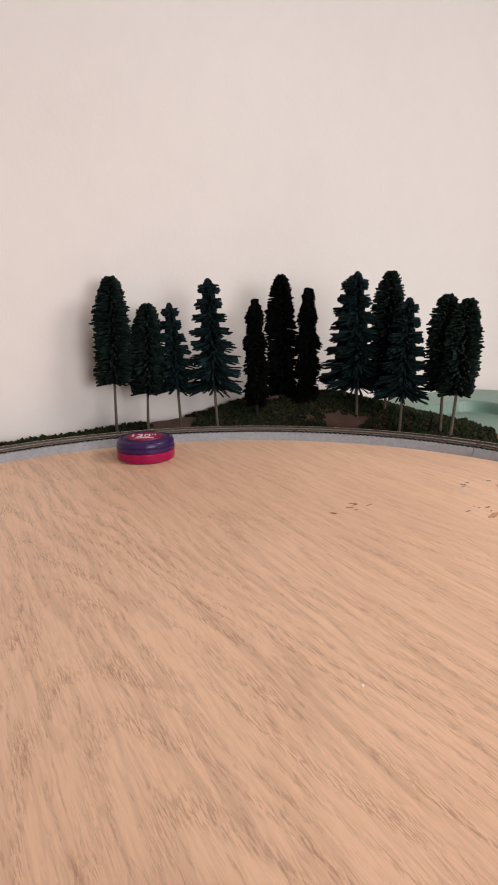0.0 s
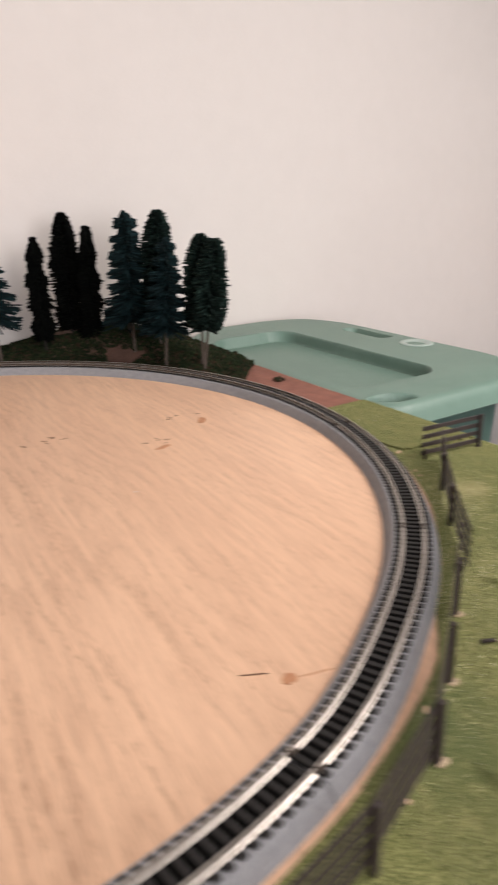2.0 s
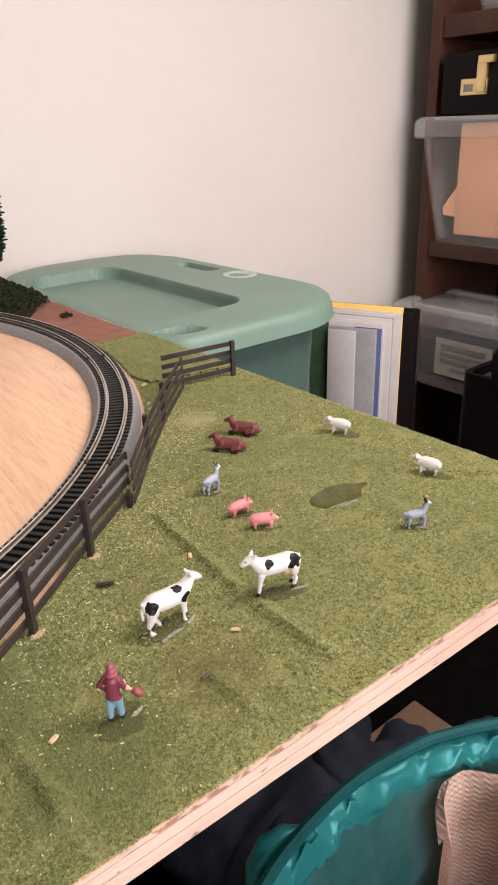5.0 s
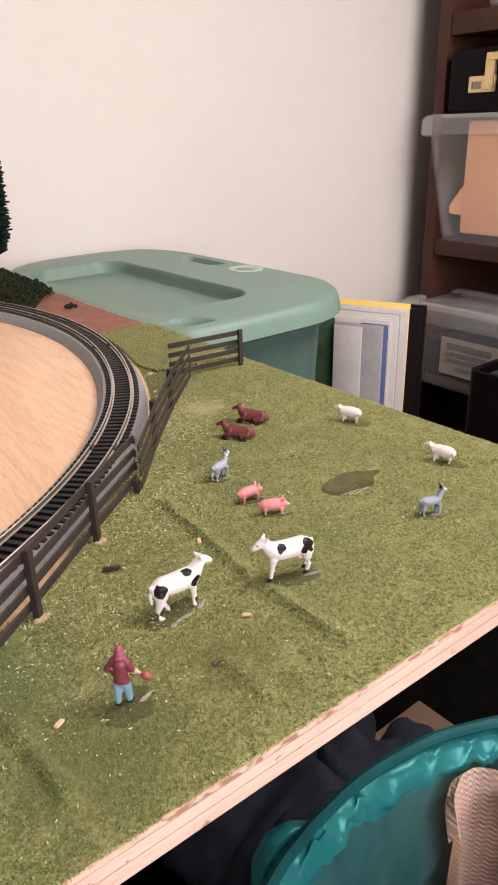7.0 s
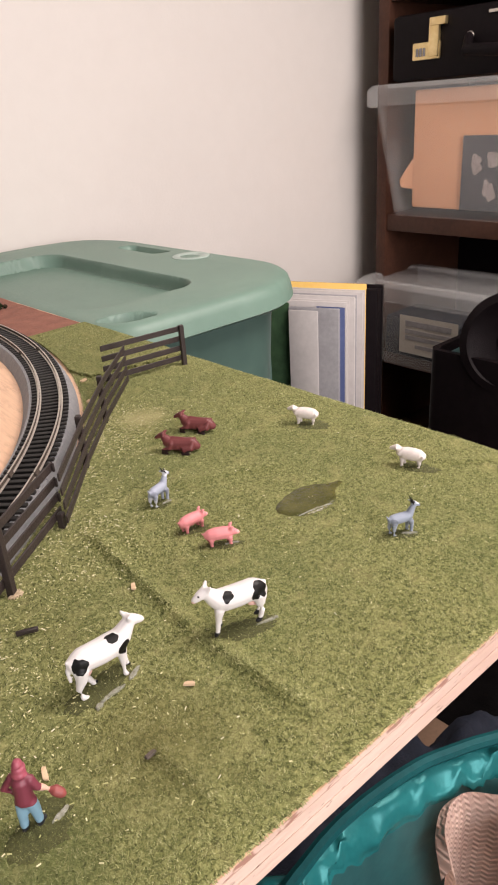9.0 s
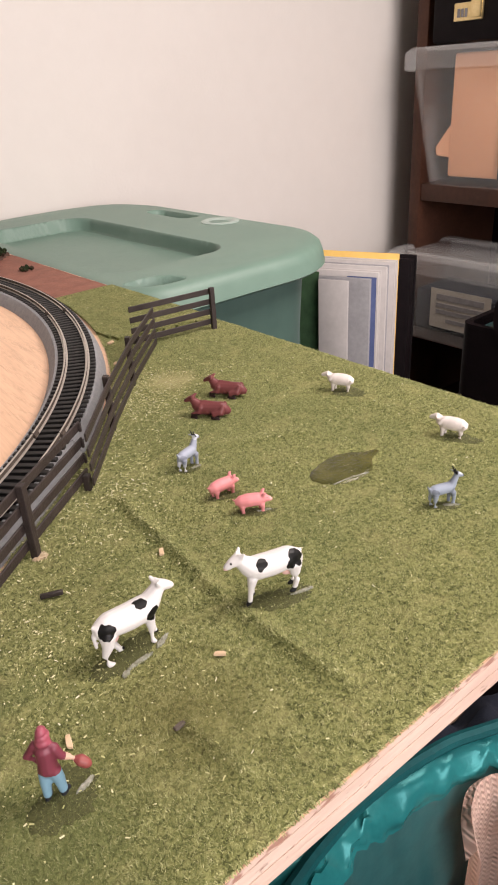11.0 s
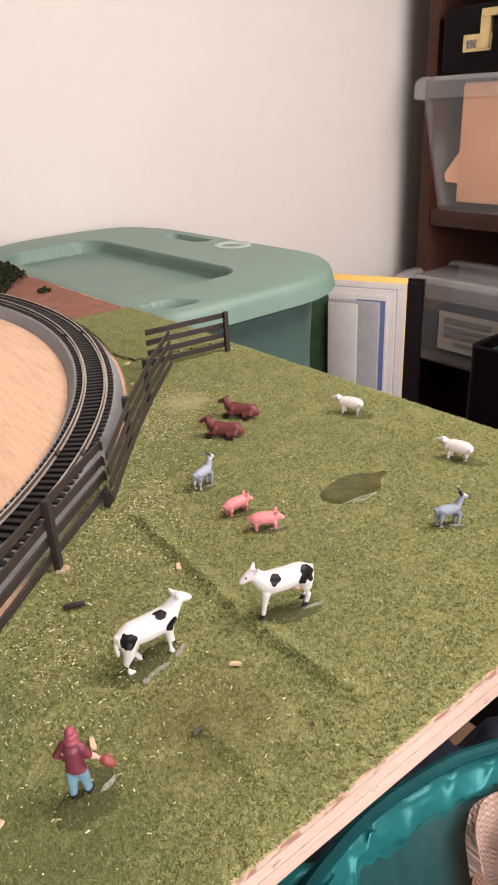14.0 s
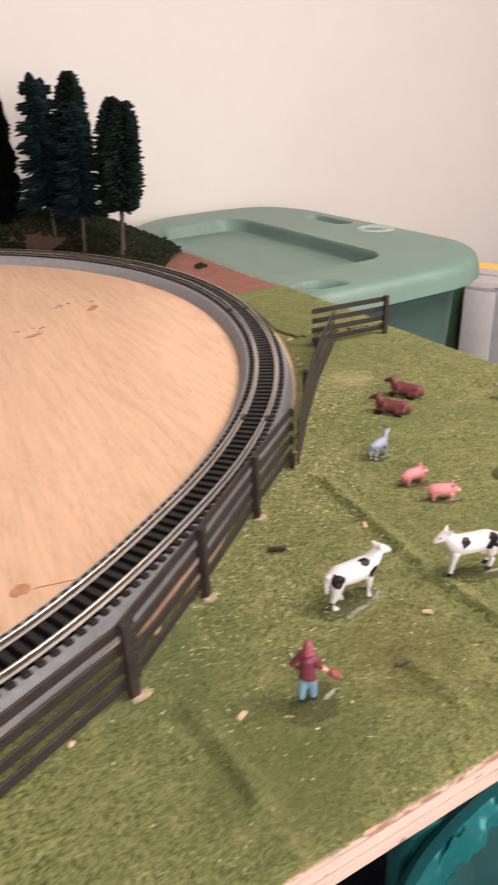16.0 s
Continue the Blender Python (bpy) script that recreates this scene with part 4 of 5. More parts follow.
def goat():
    bm = bmesh.new()
    chain(bm, [((-6, 0, 10.2), 2.7), ((-2, 0, 10.2), 3.1), ((3, 0, 10.4), 3.0), ((5, 0, 11.2), 2.5)], 12)
    chain(bm, [((5, 0, 12), 2.3), ((7, 0, 16), 1.6), ((7.5, 0, 17.6), 1.5)], 10)
    chain(bm, [((7, 0, 17.9), 1.6), ((9.6, 0, 16.6), 1.2), ((10.9, 0, 15.9), 0.9)], 10)
    for s in (-1, 1):
        chain(bm, [((6.4, s * 0.8, 19), 0.55), ((5.2, s * 1.3, 22.0), 0.4)], 8)
        chain(bm, [((6.6, s * 1.4, 18.4), 0.6), ((5.6, s * 3.0, 18.9), 0.4)], 8)
    legs(bm, [(-5.6, 1.6, -1.0), (-5.0, -1.6, -0.2), (4.4, 1.6, 0.3), (5.0, -1.6, 0.8)], 8, 1.05)
    chain(bm, [((-8.4, 0, 11.8), 0.7), ((-9.2, 0, 13.2), 0.5)], 6)
    return bm


def lying_cow():
    bm = bmesh.new()
    chain(bm, [((-10.4, 0, 4.4), 3.2), ((-7.0, 0, 5.6), 4.4), ((-1, 0, 5.6), 4.4), ((5, 0, 5.9), 4.5), ((8, 0, 6.6), 3.8)], 14)
    chain(bm, [((-9.5, 0, 8.2), 1.1), ((-2, 0, 9.4), 0.9), ((5, 0, 9.9), 1.2)], 8)
    chain(bm, [((7.6, 0, 7.6), 3.5), ((10.2, 0, 10.2), 2.5), ((11.0, 0, 11.6), 2.1)], 12)
    chain(bm, [((11.0, 0, 12.0), 2.1), ((13.6, 0, 11.0), 1.6), ((15.6, 0, 10.0), 1.1)], 12)
    for q in (-1, 1):
        chain(bm, [((10.4, q * 1.4, 12.8), 1.0), ((9.9, q * 3.2, 13.2), 0.95), ((9.4, q * 5.0, 12.9), 0.5)], 8)
        chain(bm, [((10.6, q * 0.9, 13.4), 0.5), ((10.2, q * 1.5, 14.6), 0.35)], 8)
        # shoulder and folded foreleg
        chain(bm, [((5.2, q * 3.2, 7.4), 2.0), ((6.6, q * 3.8, 4.0), 1.9), ((11.0, q * 4.0, 2.6), 1.2), ((11.6, q * 4.0, 1.0), 0.9), ((7.6, q * 4.8, 0.8), 0.9)], 8)
        # hip and folded hind leg
        chain(bm, [((-8.6, q * 3.0, 7.2), 2.0), ((-7.6, q * 4.0, 4.4), 2.6), ((-2.5, q * 5.2, 3.2), 1.7), ((-1.8, q * 5.6, 1.3), 1.0), ((-6.5, q * 6.0, 0.9), 0.9)], 8)
        for x in (-1.2, 1.6):
            chain(bm, [((x, q * 3.2, 7.6), 0.8), ((x - 0.4, q * 4.0, 4.6), 0.8)], 6)
    return bm


def farmer():
    bm = bmesh.new()
    for q, dx in ((-1, 2.4), (1, -1.2)):
        chain(bm, [((0.2, q * 1.9, 13.2), 2.5), ((dx * 0.6, q * 2.1, 8.0), 2.1), ((dx * 0.8, q * 2.3, 2.6), 1.7)], 10)
        chain(bm, [((dx * 0.8 - 0.6, q * 2.4, 1.1), 1.3), ((dx * 0.8 + 2.4, q * 2.8, 0.9), 1.1)], 8)
    chain(bm, [((0, 0, 13.8), 3.5), ((0.2, 0, 17.5), 3.4), ((0.6, 0, 22.0), 3.6), ((0.8, 0, 23.6), 2.6)], 12)
    chain(bm, [((0.8, 0, 24), 1.9), ((1.1, 0, 27.2), 2.7), ((1.0, 0, 28.4), 2.3)], 12)
    ball(bm, (0.6, 0, 25.0), 2.7, 3.0, 1.6)
    chain(bm, [((0.6, 3.4, 22.6), 1.9), ((-0.6, 7.0, 18.4), 1.5), ((0.8, 4.0, 15.4), 1.2)], 8)
    chain(bm, [((0.8, -3.4, 22.6), 1.9), ((1.4, -5.2, 18.6), 1.5), ((3.2, -7.0, 16.4), 1.1)], 8)
    chain(bm, [((3.4, -8.2, 15.6), 0.8), ((3.8, -10.2, 14.8), 2.1), ((4.3, -12.6, 13.2), 1.9)], 8)
    bmesh.ops.scale(bm, vec=(0.92, 0.86, 1.0), verts=bm.verts)
    return bm


HOLSTEIN_A = spotted("white plastic with black patches", (0.66, 0.64, 0.63), [((-0.0065, 0.0, 0.0092), 0.0030, (0.72, 0.46, 0.42)), ((0.0200, 0.0, 0.0198), 0.0014, (0.72, 0.50, 0.47)), ((-0.011, 0.0045, 0.0160), 0.0026), ((-0.0100, -0.0046, 0.0172), 0.0031), ((0.0176, 0.0019, 0.0226), 0.0004), ((0.0176, -0.0019, 0.0226), 0.0004), ((0.0050, -0.0018, 0.0208), 0.0026), ((0.0085, -0.0045, 0.0155), 0.0027), ((0.0120, 0.0023, 0.0010), 0.0017), ((-0.0025, 0.0024, 0.0006), 0.0013), ((0.0090, -0.0023, 0.0004), 0.0010)], (0.006, 0.006, 0.006), 0)
HOLSTEIN_B = spotted("white plastic with large black patches", (0.66, 0.64, 0.63), [((-0.0065, 0.0, 0.0092), 0.0030, (0.72, 0.46, 0.42)), ((0.0200, 0.0, 0.0198), 0.0014, (0.72, 0.50, 0.47)), ((0.0176, 0.0019, 0.0226), 0.0004), ((0.0176, -0.0019, 0.0226), 0.0004), ((-0.0105, 0.0042, 0.0180), 0.0040), ((-0.0070, 0.0045, 0.0155), 0.0022), ((0.0055, 0.0036, 0.0200), 0.0026), ((-0.0105, -0.0045, 0.0165), 0.0046)], (0.006, 0.006, 0.006), 0.0024)
PINK = spotted("pink painted plastic", (0.66, 0.245, 0.255), [((0.0102, 0.0, 0.0065), 0.0014), ((0.0082, 0.0014, 0.0082), 0.0004, (0.02, 0.015, 0.015)), ((0.0082, -0.0014, 0.0082), 0.0004, (0.02, 0.015, 0.015))], (0.70, 0.36, 0.33), 0)
WOOL = mottled("off white moulded wool", (0.58, 0.52, 0.49), (0.71, 0.655, 0.62), 300, 0.6)
GOAT = spotted("grey blue painted plastic", (0.31, 0.34, 0.41), [((0.0075, 0.0, 0.0175), 0.0022), ((-0.0066, -0.0026, 0.0095), 0.0028, (0.23, 0.25, 0.31)), ((0.0050, -0.0022, 0.0075), 0.0020, (0.25, 0.27, 0.33)), ((-0.0062, 0.0, 0.0040), 0.0030, (0.50, 0.52, 0.58)), ((0.0054, 0.0013, 0.0215), 0.0026, (0.02, 0.02, 0.025)), ((0.0054, -0.0013, 0.0215), 0.0026, (0.02, 0.02, 0.025)), ((0.0110, 0.0, 0.0158), 0.0011, (0.02, 0.02, 0.025))], (0.56, 0.58, 0.64), 0)
GOAT_DARK = spotted("slate painted plastic", (0.27, 0.31, 0.38), [((0.0090, 0.0, 0.0180), 0.0012), ((-0.0060, -0.0026, 0.0100), 0.0026, (0.17, 0.195, 0.24)), ((0.0040, -0.0026, 0.0085), 0.0022, (0.19, 0.22, 0.27)), ((0.0054, 0.0013, 0.0212), 0.0027, (0.012, 0.012, 0.015)), ((0.0054, -0.0013, 0.0212), 0.0027, (0.012, 0.012, 0.015)), ((0.0113, 0.0, 0.0157), 0.0010, (0.012, 0.012, 0.015))], (0.62, 0.63, 0.66), 0)
BROWN_COW = spotted("red brown glossy paint", (0.135, 0.040, 0.040), [((x, y, 0.0012), 0.0024) for x in (-0.006, -0.002, 0.008, 0.0105) for y in (-0.005, 0.005)] + [((0.0155, 0.0, 0.0112), 0.0012)], (0.020, 0.010, 0.010), 0)
BROWN_COW.node_tree.nodes["Principled BSDF"].inputs["Roughness"].default_value = 0.36
FARMER = banded("painted clothes", [(0, (0.012, 0.014, 0.02)), (0.0024, (0.19, 0.34, 0.44)), (0.0128, (0.17, 0.032, 0.052)), (0.0245, (0.30, 0.065, 0.095))], blobs=(((0.0028, -0.0057, 0.0168), 0.0021, (0.62, 0.40, 0.30)), ((0.0037, -0.0100, 0.0138), 0.0034, (0.25, 0.06, 0.055)), ((0.0040, -0.0036, 0.0215), 0.0016, (0.62, 0.42, 0.32))))

figure("cow_figurine", cow(6.5), HOLSTEIN_A, "white plastic toy cow with black patches, standing on the grass mat", "figurine", place(0.5030, 0.0090, -3, 1.0))
figure("cow_figurine", cow(1.5), HOLSTEIN_B, "white plastic toy cow with large black patches and black hooves", "figurine", place(0.5600, -0.006, 163, 0.97) @ Matrix.Translation((0, 0, 0.0018)))
figure("pig_figurine", pig(), PINK, "pink plastic toy pig beside a second pig", "figurine", place(0.595, 0.0690, -4, 0.90))
figure("pig_figurine", pig(), PINK, "pink plastic toy pig glued to the grass mat", "figurine", place(0.5955, 0.0475, -31, 0.91))
figure("goat_figurine", goat(), GOAT, "pale grey-blue toy goat with dark horns", "figurine", place(0.600, 0.1045, 14, 0.93))
figure("goat_figurine", goat(), GOAT_DARK, "slate grey toy goat near the table edge", "figurine", place(0.663, -0.013, -24, 0.90))
figure("sheep_figurine", sheep(), WOOL, "off-white toy sheep standing near the back edge", "figurine", place(0.731, 0.115, 117, 0.9))
figure("sheep_figurine", sheep(), WOOL, "off-white toy sheep looking over the pasture", "figurine", place(0.7255, 0.026, 110, 0.9))
figure("lying_cow_figurine", lying_cow(), BROWN_COW, "glossy red-brown toy cow lying on the grass", "figurine", place(0.676, 0.164, 124, 1.0))
figure("lying_cow_figurine", lying_cow(), BROWN_COW, "glossy red-brown toy cow lying in front of another", "figurine", place(0.649, 0.148, 129, 1.0))
figure("farmer_figurine", farmer(), FARMER, "painted toy farmer in maroon jacket and blue jeans", "figurine", place(0.4535, -0.0275, 38, 0.95))

# ---- small things on the board ----


def puddle(x, y, L, w, turn, mat, name, label, category, h=0.0005, seed=0, n=28, ragged=0.0, tail=None, wave=1.0):
    r = random.Random(seed)
    ph = [r.uniform(0, math.tau) for _ in range(3)]
    loops = []
    for k, zz in ((1.06, 0.0), (1.0, h * 0.8), (0.9, h), (0.3, h)):
        loop = []
        for i in range(n):
            a = math.tau * i / n
            rr = 1 + wave * (0.13 * math.sin(2 * a + ph[0]) + 0.10 * math.sin(3 * a + ph[1]) + 0.05 * math.sin(5 * a + ph[2])) + ragged * (math.sin(11 * a + ph[1]) + 0.8 * math.sin(17 * a + ph[0]) + 0.6 * math.sin(29 * a))
            if tail:
                rr += tail[1] * math.exp(-((((a - tail[0] + math.pi) % math.tau - math.pi) / 0.20) ** 2))
            px, py = math.cos(a) * L * rr * k, math.sin(a) * w * rr * k
            c, s = math.cos(radians(turn)), math.sin(radians(turn))
            X, Y = x + px * c - py * s, y + px * s + py * c
            loop.append((X, Y, lump(X, Y) + 0.0002 + zz))
        loops.append(loop)
    return thing(name, loft(loops), mat, label, category)


puddle(0.6560, 0.0440, 0.0190, 0.0120, -4, POND, "resin_pond", "small olive resin pond poured on the grass mat", "pond", 0.0008, 2, 72, 0.012, tail=(0.10, 0.42), wave=0.35)
# Glue patches whose dark colour also holds painted contact shade beside the figures.
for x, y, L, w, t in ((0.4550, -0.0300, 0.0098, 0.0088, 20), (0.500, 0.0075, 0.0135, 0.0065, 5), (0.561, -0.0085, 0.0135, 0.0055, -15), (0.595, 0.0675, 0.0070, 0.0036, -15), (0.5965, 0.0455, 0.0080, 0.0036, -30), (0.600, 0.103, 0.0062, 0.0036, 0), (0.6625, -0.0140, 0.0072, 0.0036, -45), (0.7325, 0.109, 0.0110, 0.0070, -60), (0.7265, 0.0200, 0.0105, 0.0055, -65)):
    puddle(x, y, L, w, t, GLUE_SHADE, "glue_shade_patch", "dark dried glue and painted shade under a toy figure", "glue", 0.00020, int(x * 2000) + int(y * 3000), 96, 0.06)
for x, y, L, w, t in ((0.5135, 0.0045, 0.0034, 0.0010, 22), (0.5015, 0.0015, 0.0058, 0.0008, 8), (0.4945, -0.0005, 0.0018, 0.0010, 40), (0.571, -0.012, 0.0042, 0.0008, -15), (0.600, 0.0435, 0.0032, 0.0007, -30), (0.603, 0.102, 0.0026, 0.0008, 0), (0.665, -0.0165, 0.0034, 0.0008, -40), (0.462, -0.030, 0.0034, 0.0009, 20), (0.652, 0.0335, 0.0085, 0.0008, -12)):
    puddle(x, y, L, w, t, LEAD, "glue_smear", "dull silvery glue smear on the grass mat", "glue", 0.0008, int(x * 1000), 60, 0.10)

thing("brown_stick", beam((0.4908, 0.0592, 0.0030), (0.4992, 0.0552, 0.0032), 0.0019, 0.0022, 0.0004), FENCE, "short dark brown broken fence stick on the grass", "stick")


def wood_chip(x, y, L, w, turn, mat=CHIP, name="wood_chip", label="pale splintered wood chip lying on the grass", z=None):
    zz = lump(x, y) + 0.0008 if z is None else z
    loops = []
    r = random.Random(int(x * 9999))
    square = [(1, -0.75), (1, 0.7), (0.6, 0.95), (-0.5, 1), (-0.95, 0.8), (-1, -0.7), (-0.6, -1), (0.55, -0.9)]
    rim = [(u * L * r.uniform(.82, 1.08), v * w * r.uniform(.80, 1.1)) for u, v in square]
    c, s = math.cos(radians(turn)), math.sin(radians(turn))
    for h, k in ((0, 1), (0.0008, 1), (0.0011, 0.86)):
        loops.append([(x + (px * c - py * s) * k, y + (px * s + py * c) * k, zz + h + 0.12 * px) for px, py in rim])
    return thing(name, loft(loops), mat, label, "wood chip", smooth=None)


for x, y, L, w, t in ((0.5245, -0.0165, 0.0023, 0.0009, -50), (0.5445, 0.0500, 0.0020, 0.0012, 60), (0.4655, -0.0130, 0.0026, 0.0010, 70), (0.429, -0.021, 0.0022, 0.0010, 20), (0.678, 0.3165, 0.0032, 0.0018, 10), (0.655, 0.271, 0.0018, 0.0012, 40), (0.650, 0.260, 0.0016, 0.0011, -20), (0.372, 0.001, 0.0013, 0.0008, 30), (0.422, 0.038, 0.0024, 0.0012, 40)):
    wood_chip(x, y, L, w, t)
wood_chip(0.4945, -0.033, 0.0020, 0.0009, 0, BARK, "dark_crumb", "dark brown crumb on the grass")
wood_chip(0.7535, -0.0155, 0.0026, 0.0007, 40, BARK, "dark_crumb", "dark brown sliver on the grass")
# holes chipped around the fence posts
for k, (x, y) in enumerate(((0.4025, 0.0085), (0.4515, 0.0445), (0.5045, 0.0870))):
    puddle(x, y, 0.0034, 0.0023, 30, TORN, "post_hole", "pale torn paper ring round a fence post", "torn paper", 0.0009, 40 + k, 48, 0.16)

# ---- marks and crumbs on the plywood ----


def flat_mark(x, y, L, w, turn, mat, name, label, seed, z=0.0004):
    r = random.Random(seed)
    n = 18
    rim = [(math.cos(math.tau * k / n) * L * r.uniform(.8, 1.15), math.sin(math.tau * k / n) * w * r.uniform(.75, 1.2)) for k in range(n)]
    c, s = math.cos(radians(turn)), math.sin(radians(turn))
    loops = [[(x + (px * c - py * s) * k, y + (px * s + py * c) * k, h) for px, py in rim] for h, k in ((0.00005, 1), (z, 0.96))]
    return part(name, loft(loops), mat, top, label, smooth=None)


flat_mark(0.573, 0.536, 0.012, 0.0050, 52, KNOT, "knot", "brown knot in the plywood", 1)
flat_mark(0.494, 0.481, 0.010, 0.0036, 20, KNOT, "knot", "brown knot in the plywood", 2)
flat_mark(0.380, 0.101, 0.0055, 0.0042, 30, KNOT, "knot", "brown knot in the plywood", 3)
flat_mark(0.366, 0.115, 0.0085, 0.0006, -27, SCRATCH, "crack", "thin dark crack beside the knot", 4)
flat_mark(0.396, 0.096, 0.010, 0.0002, -14, KNOT, "crack", "hairline crack running on from the knot", 6)
flat_mark(0.372, 0.574, 0.0035, 0.0012, -60, SCRATCH, "crack", "short dark split in the veneer", 5)
r = random.Random(12)
for cx, cy, spread, count in ((0.413, 0.575, 0.012, 5), (0.492, 0.497, 0.010, 5), (0.555, 0.556, 0.014, 4)):
    for k in range(count):
        x, y = r.gauss(cx, spread), r.gauss(cy, spread)
        flat_mark(x, y, r.uniform(0.0012, 0.0042), r.uniform(0.0004, 0.0009), r.uniform(-40, 30), SCRATCH, "crack", "short dark split in the veneer", int(x * 9e4) + k)


def crumb(x, y, s, mat, label, name="crumb"):
    bm = bmesh.new()
    rr = random.Random(int(x * 7777 + y * 999))
    for v in bmesh.ops.create_icosphere(bm, subdivisions=1, radius=s)["verts"]:
        v.co = Vector((v.co.x * rr.uniform(.6, 1.5), v.co.y * rr.uniform(.6, 1.5), v.co.z * 0.5 + s * 0.45))
    bm.transform(Matrix.Translation((x, y, 0)))
    return thing(name, bm, mat, label, "crumb", smooth=None)


WHITE_PLASTIC = mottled("white plaster crumb", (0.68, 0.64, 0.60), (0.80, 0.77, 0.74), 300, 0.6)
for x, y, s in ((0.172, 0.163, 0.0038), (0.335, 0.705, 0.0014), (0.20, 0.33, 0.0010), (0.215, 0.34, 0.0007), (0.16, 0.30, 0.0006), (0.42, 0.39, 0.0010)):
    crumb(x, y, s, WHITE_PLASTIC, "white crumb of plaster on the plywood")
for x, y, s in ((0.120, 0.180, 0.0030), (0.124, 0.172, 0.0024), (0.155, 0.150, 0.0026), (0.166, 0.140, 0.0020), (0.15, 0.172, 0.0012)):
    crumb(x, y, s, CHIP, "pale crumb of wood on the plywood")

# crumpled wrapper
wr = random.Random(9)
bm = bmesh.new()
n, L, W = 20, 0.068, 0.032
verts = {}
for i in range(n + 1):
    for j in range(7):
        u, v = i / n, j / 6
        tail = max(0.0, (u - 0.74) / 0.26)
        pinch = 1.0 - 0.55 * math.sin(min(1.0, tail * 1.25) * math.pi * 0.72)
        across = (v - 0.5) * W * pinch * (0.94 + 0.06 * math.sin(u * 9)) - 0.007 * tail
        puff = (0.0065 * math.sin(v * math.pi) * (1 - tail) + 0.003 * tail * (j % 2)) * min(1.0, 0.4 + u * 3)
        verts[i, j] = bm.verts.new(((u - 0.5) * L + wr.uniform(-0.0006, 0.0006) + (0.002 if j % 2 and i == n else 0), across + wr.uniform(-0.0004, 0.0004), 0.003 + puff + wr.uniform(-0.0009, 0.0009)))
for i in range(n):
    for j in range(6):
        f = bm.faces.new((verts[i, j], verts[i + 1, j], verts[i + 1, j + 1], verts[i, j + 1]))
        slant = i + (j - 3) * 0.4
        f.material_index = 2 if slant < 2 else 1 if (3 <= slant < 4.6 and j > 0) or (6.5 <= slant < 9 and 1 <= j <= 4) else 0
bmesh.ops.solidify(bm, geom=bm.faces[:], thickness=0.0006)
lowest = min(v.co.z for v in bm.verts)
bm.transform(pose(0.0375, 0.2475, -lowest, 0, 0, -8))
thing("crumpled_wrapper", bm, (FOIL, FOIL_DARK, FOIL_RED), "crumpled silver foil wrapper with dark and red print on plywood", "wrapper", smooth=None)

# ---- gum tin ----
tin = empty("round_container", "round purple and magenta plastic tape-gum container on the plywood", "container", pose(0.309, 0.885, 0, 0, 0, 28))
R = 0.0372
part("base_shell", lathe([(R * 0.90, 0.0), (R * 0.985, 0.002), (R, 0.006), (R, 0.0128), (R * 0.97, 0.0135)]), MAGENTA, tin, "glossy magenta lower half")
tin_lid = part("lid", lathe([(R * 0.97, 0.0135), (R * 1.005, 0.0140), (R * 1.005, 0.0185), (R * 0.975, 0.0192), (R * 0.975, 0.0205), (R * 0.99, 0.0212), (R * 0.98, 0.0250), (R * 0.93, 0.0276), (R * 0.86, 0.0283), (R * 0.84, 0.0278), (R * 0.74, 0.0279), (R * 0.72, 0.0285), (0.001, 0.0287)]), PURPLE, tin, "dark purple upper half")
part("label_disc", lathe([(R * 0.62, 0.0286), (R * 0.61, 0.0291), (0.001, 0.0292)]), LABEL_RED, tin_lid, "red label on the lid")
part("latch_tab", box(R * 0.96, R * 1.10, -0.004, 0.004, 0.012, 0.0155, 0.0008), PURPLE, tin, "small opening tab")


def letters(text, size, m, mat, parent, label, name="lettering"):
    cu = bpy.data.curves.new(name, "FONT")
    cu.body, cu.size, cu.extrude, cu.align_x, cu.align_y = text, size, 0.0002, "CENTER", "CENTER"
    tmp = bpy.data.objects.new(name, cu)
    me = bpy.data.meshes.new_from_object(tmp)
    bpy.data.objects.remove(tmp)
    me.materials.clear()
    me.materials.append(mat)
    ob = new(name, me)
    ob.parent = parent
    ob.matrix_local = m
    return tagged(ob, label)


letters('120"', 0.0185, pose(0, 0.004, 0.0294, 0, 0, -58), WHITE_INK, tin_lid, "white printed number")
part("print_bar", box(-0.012, 0.012, -0.0115, -0.0085, 0.0292, 0.0295), WHITE_INK, tin_lid, "pale printed line", smooth=None).matrix_local = pose(0, 0, 0, 0, 0, -58)

# ---- storage tote beside the table ----
tote = empty("storage_tote", "sage green plastic storage tote with closed lid", "storage tote", pose(0.985, 0.77, 0))
tx0, tx1, ty0, ty1 = -0.204, 0.166, -0.326, 0.300


def rect(inset, z):
    """Outline of the tote: three widely rounded corners and a tighter one beside the table."""
    out = []
    for cx, cy, r, a0 in ((tx1, ty0, 0.15, -90), (tx1, ty1, 0.15, 0), (tx0, ty1, 0.15, 90), (tx0, ty0, 0.06, 180)):
        sx, sy = (1 if cx == tx1 else -1), (1 if cy == ty1 else -1)
        rr = max(r - inset, 0.01)
        ox, oy = cx - sx * (inset + rr), cy - sy * (inset + rr)
        out += [(ox + rr * math.cos(radians(a0 + 7.5 * k)), oy + rr * math.sin(radians(a0 + 7.5 * k)), z) for k in range(13)]
    return out


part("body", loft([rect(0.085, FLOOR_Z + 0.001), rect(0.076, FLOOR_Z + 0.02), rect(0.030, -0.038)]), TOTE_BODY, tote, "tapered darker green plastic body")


def ease(v):
    v = min(1.0, max(0.0, v))
    return v * v * (3 - 2 * v)


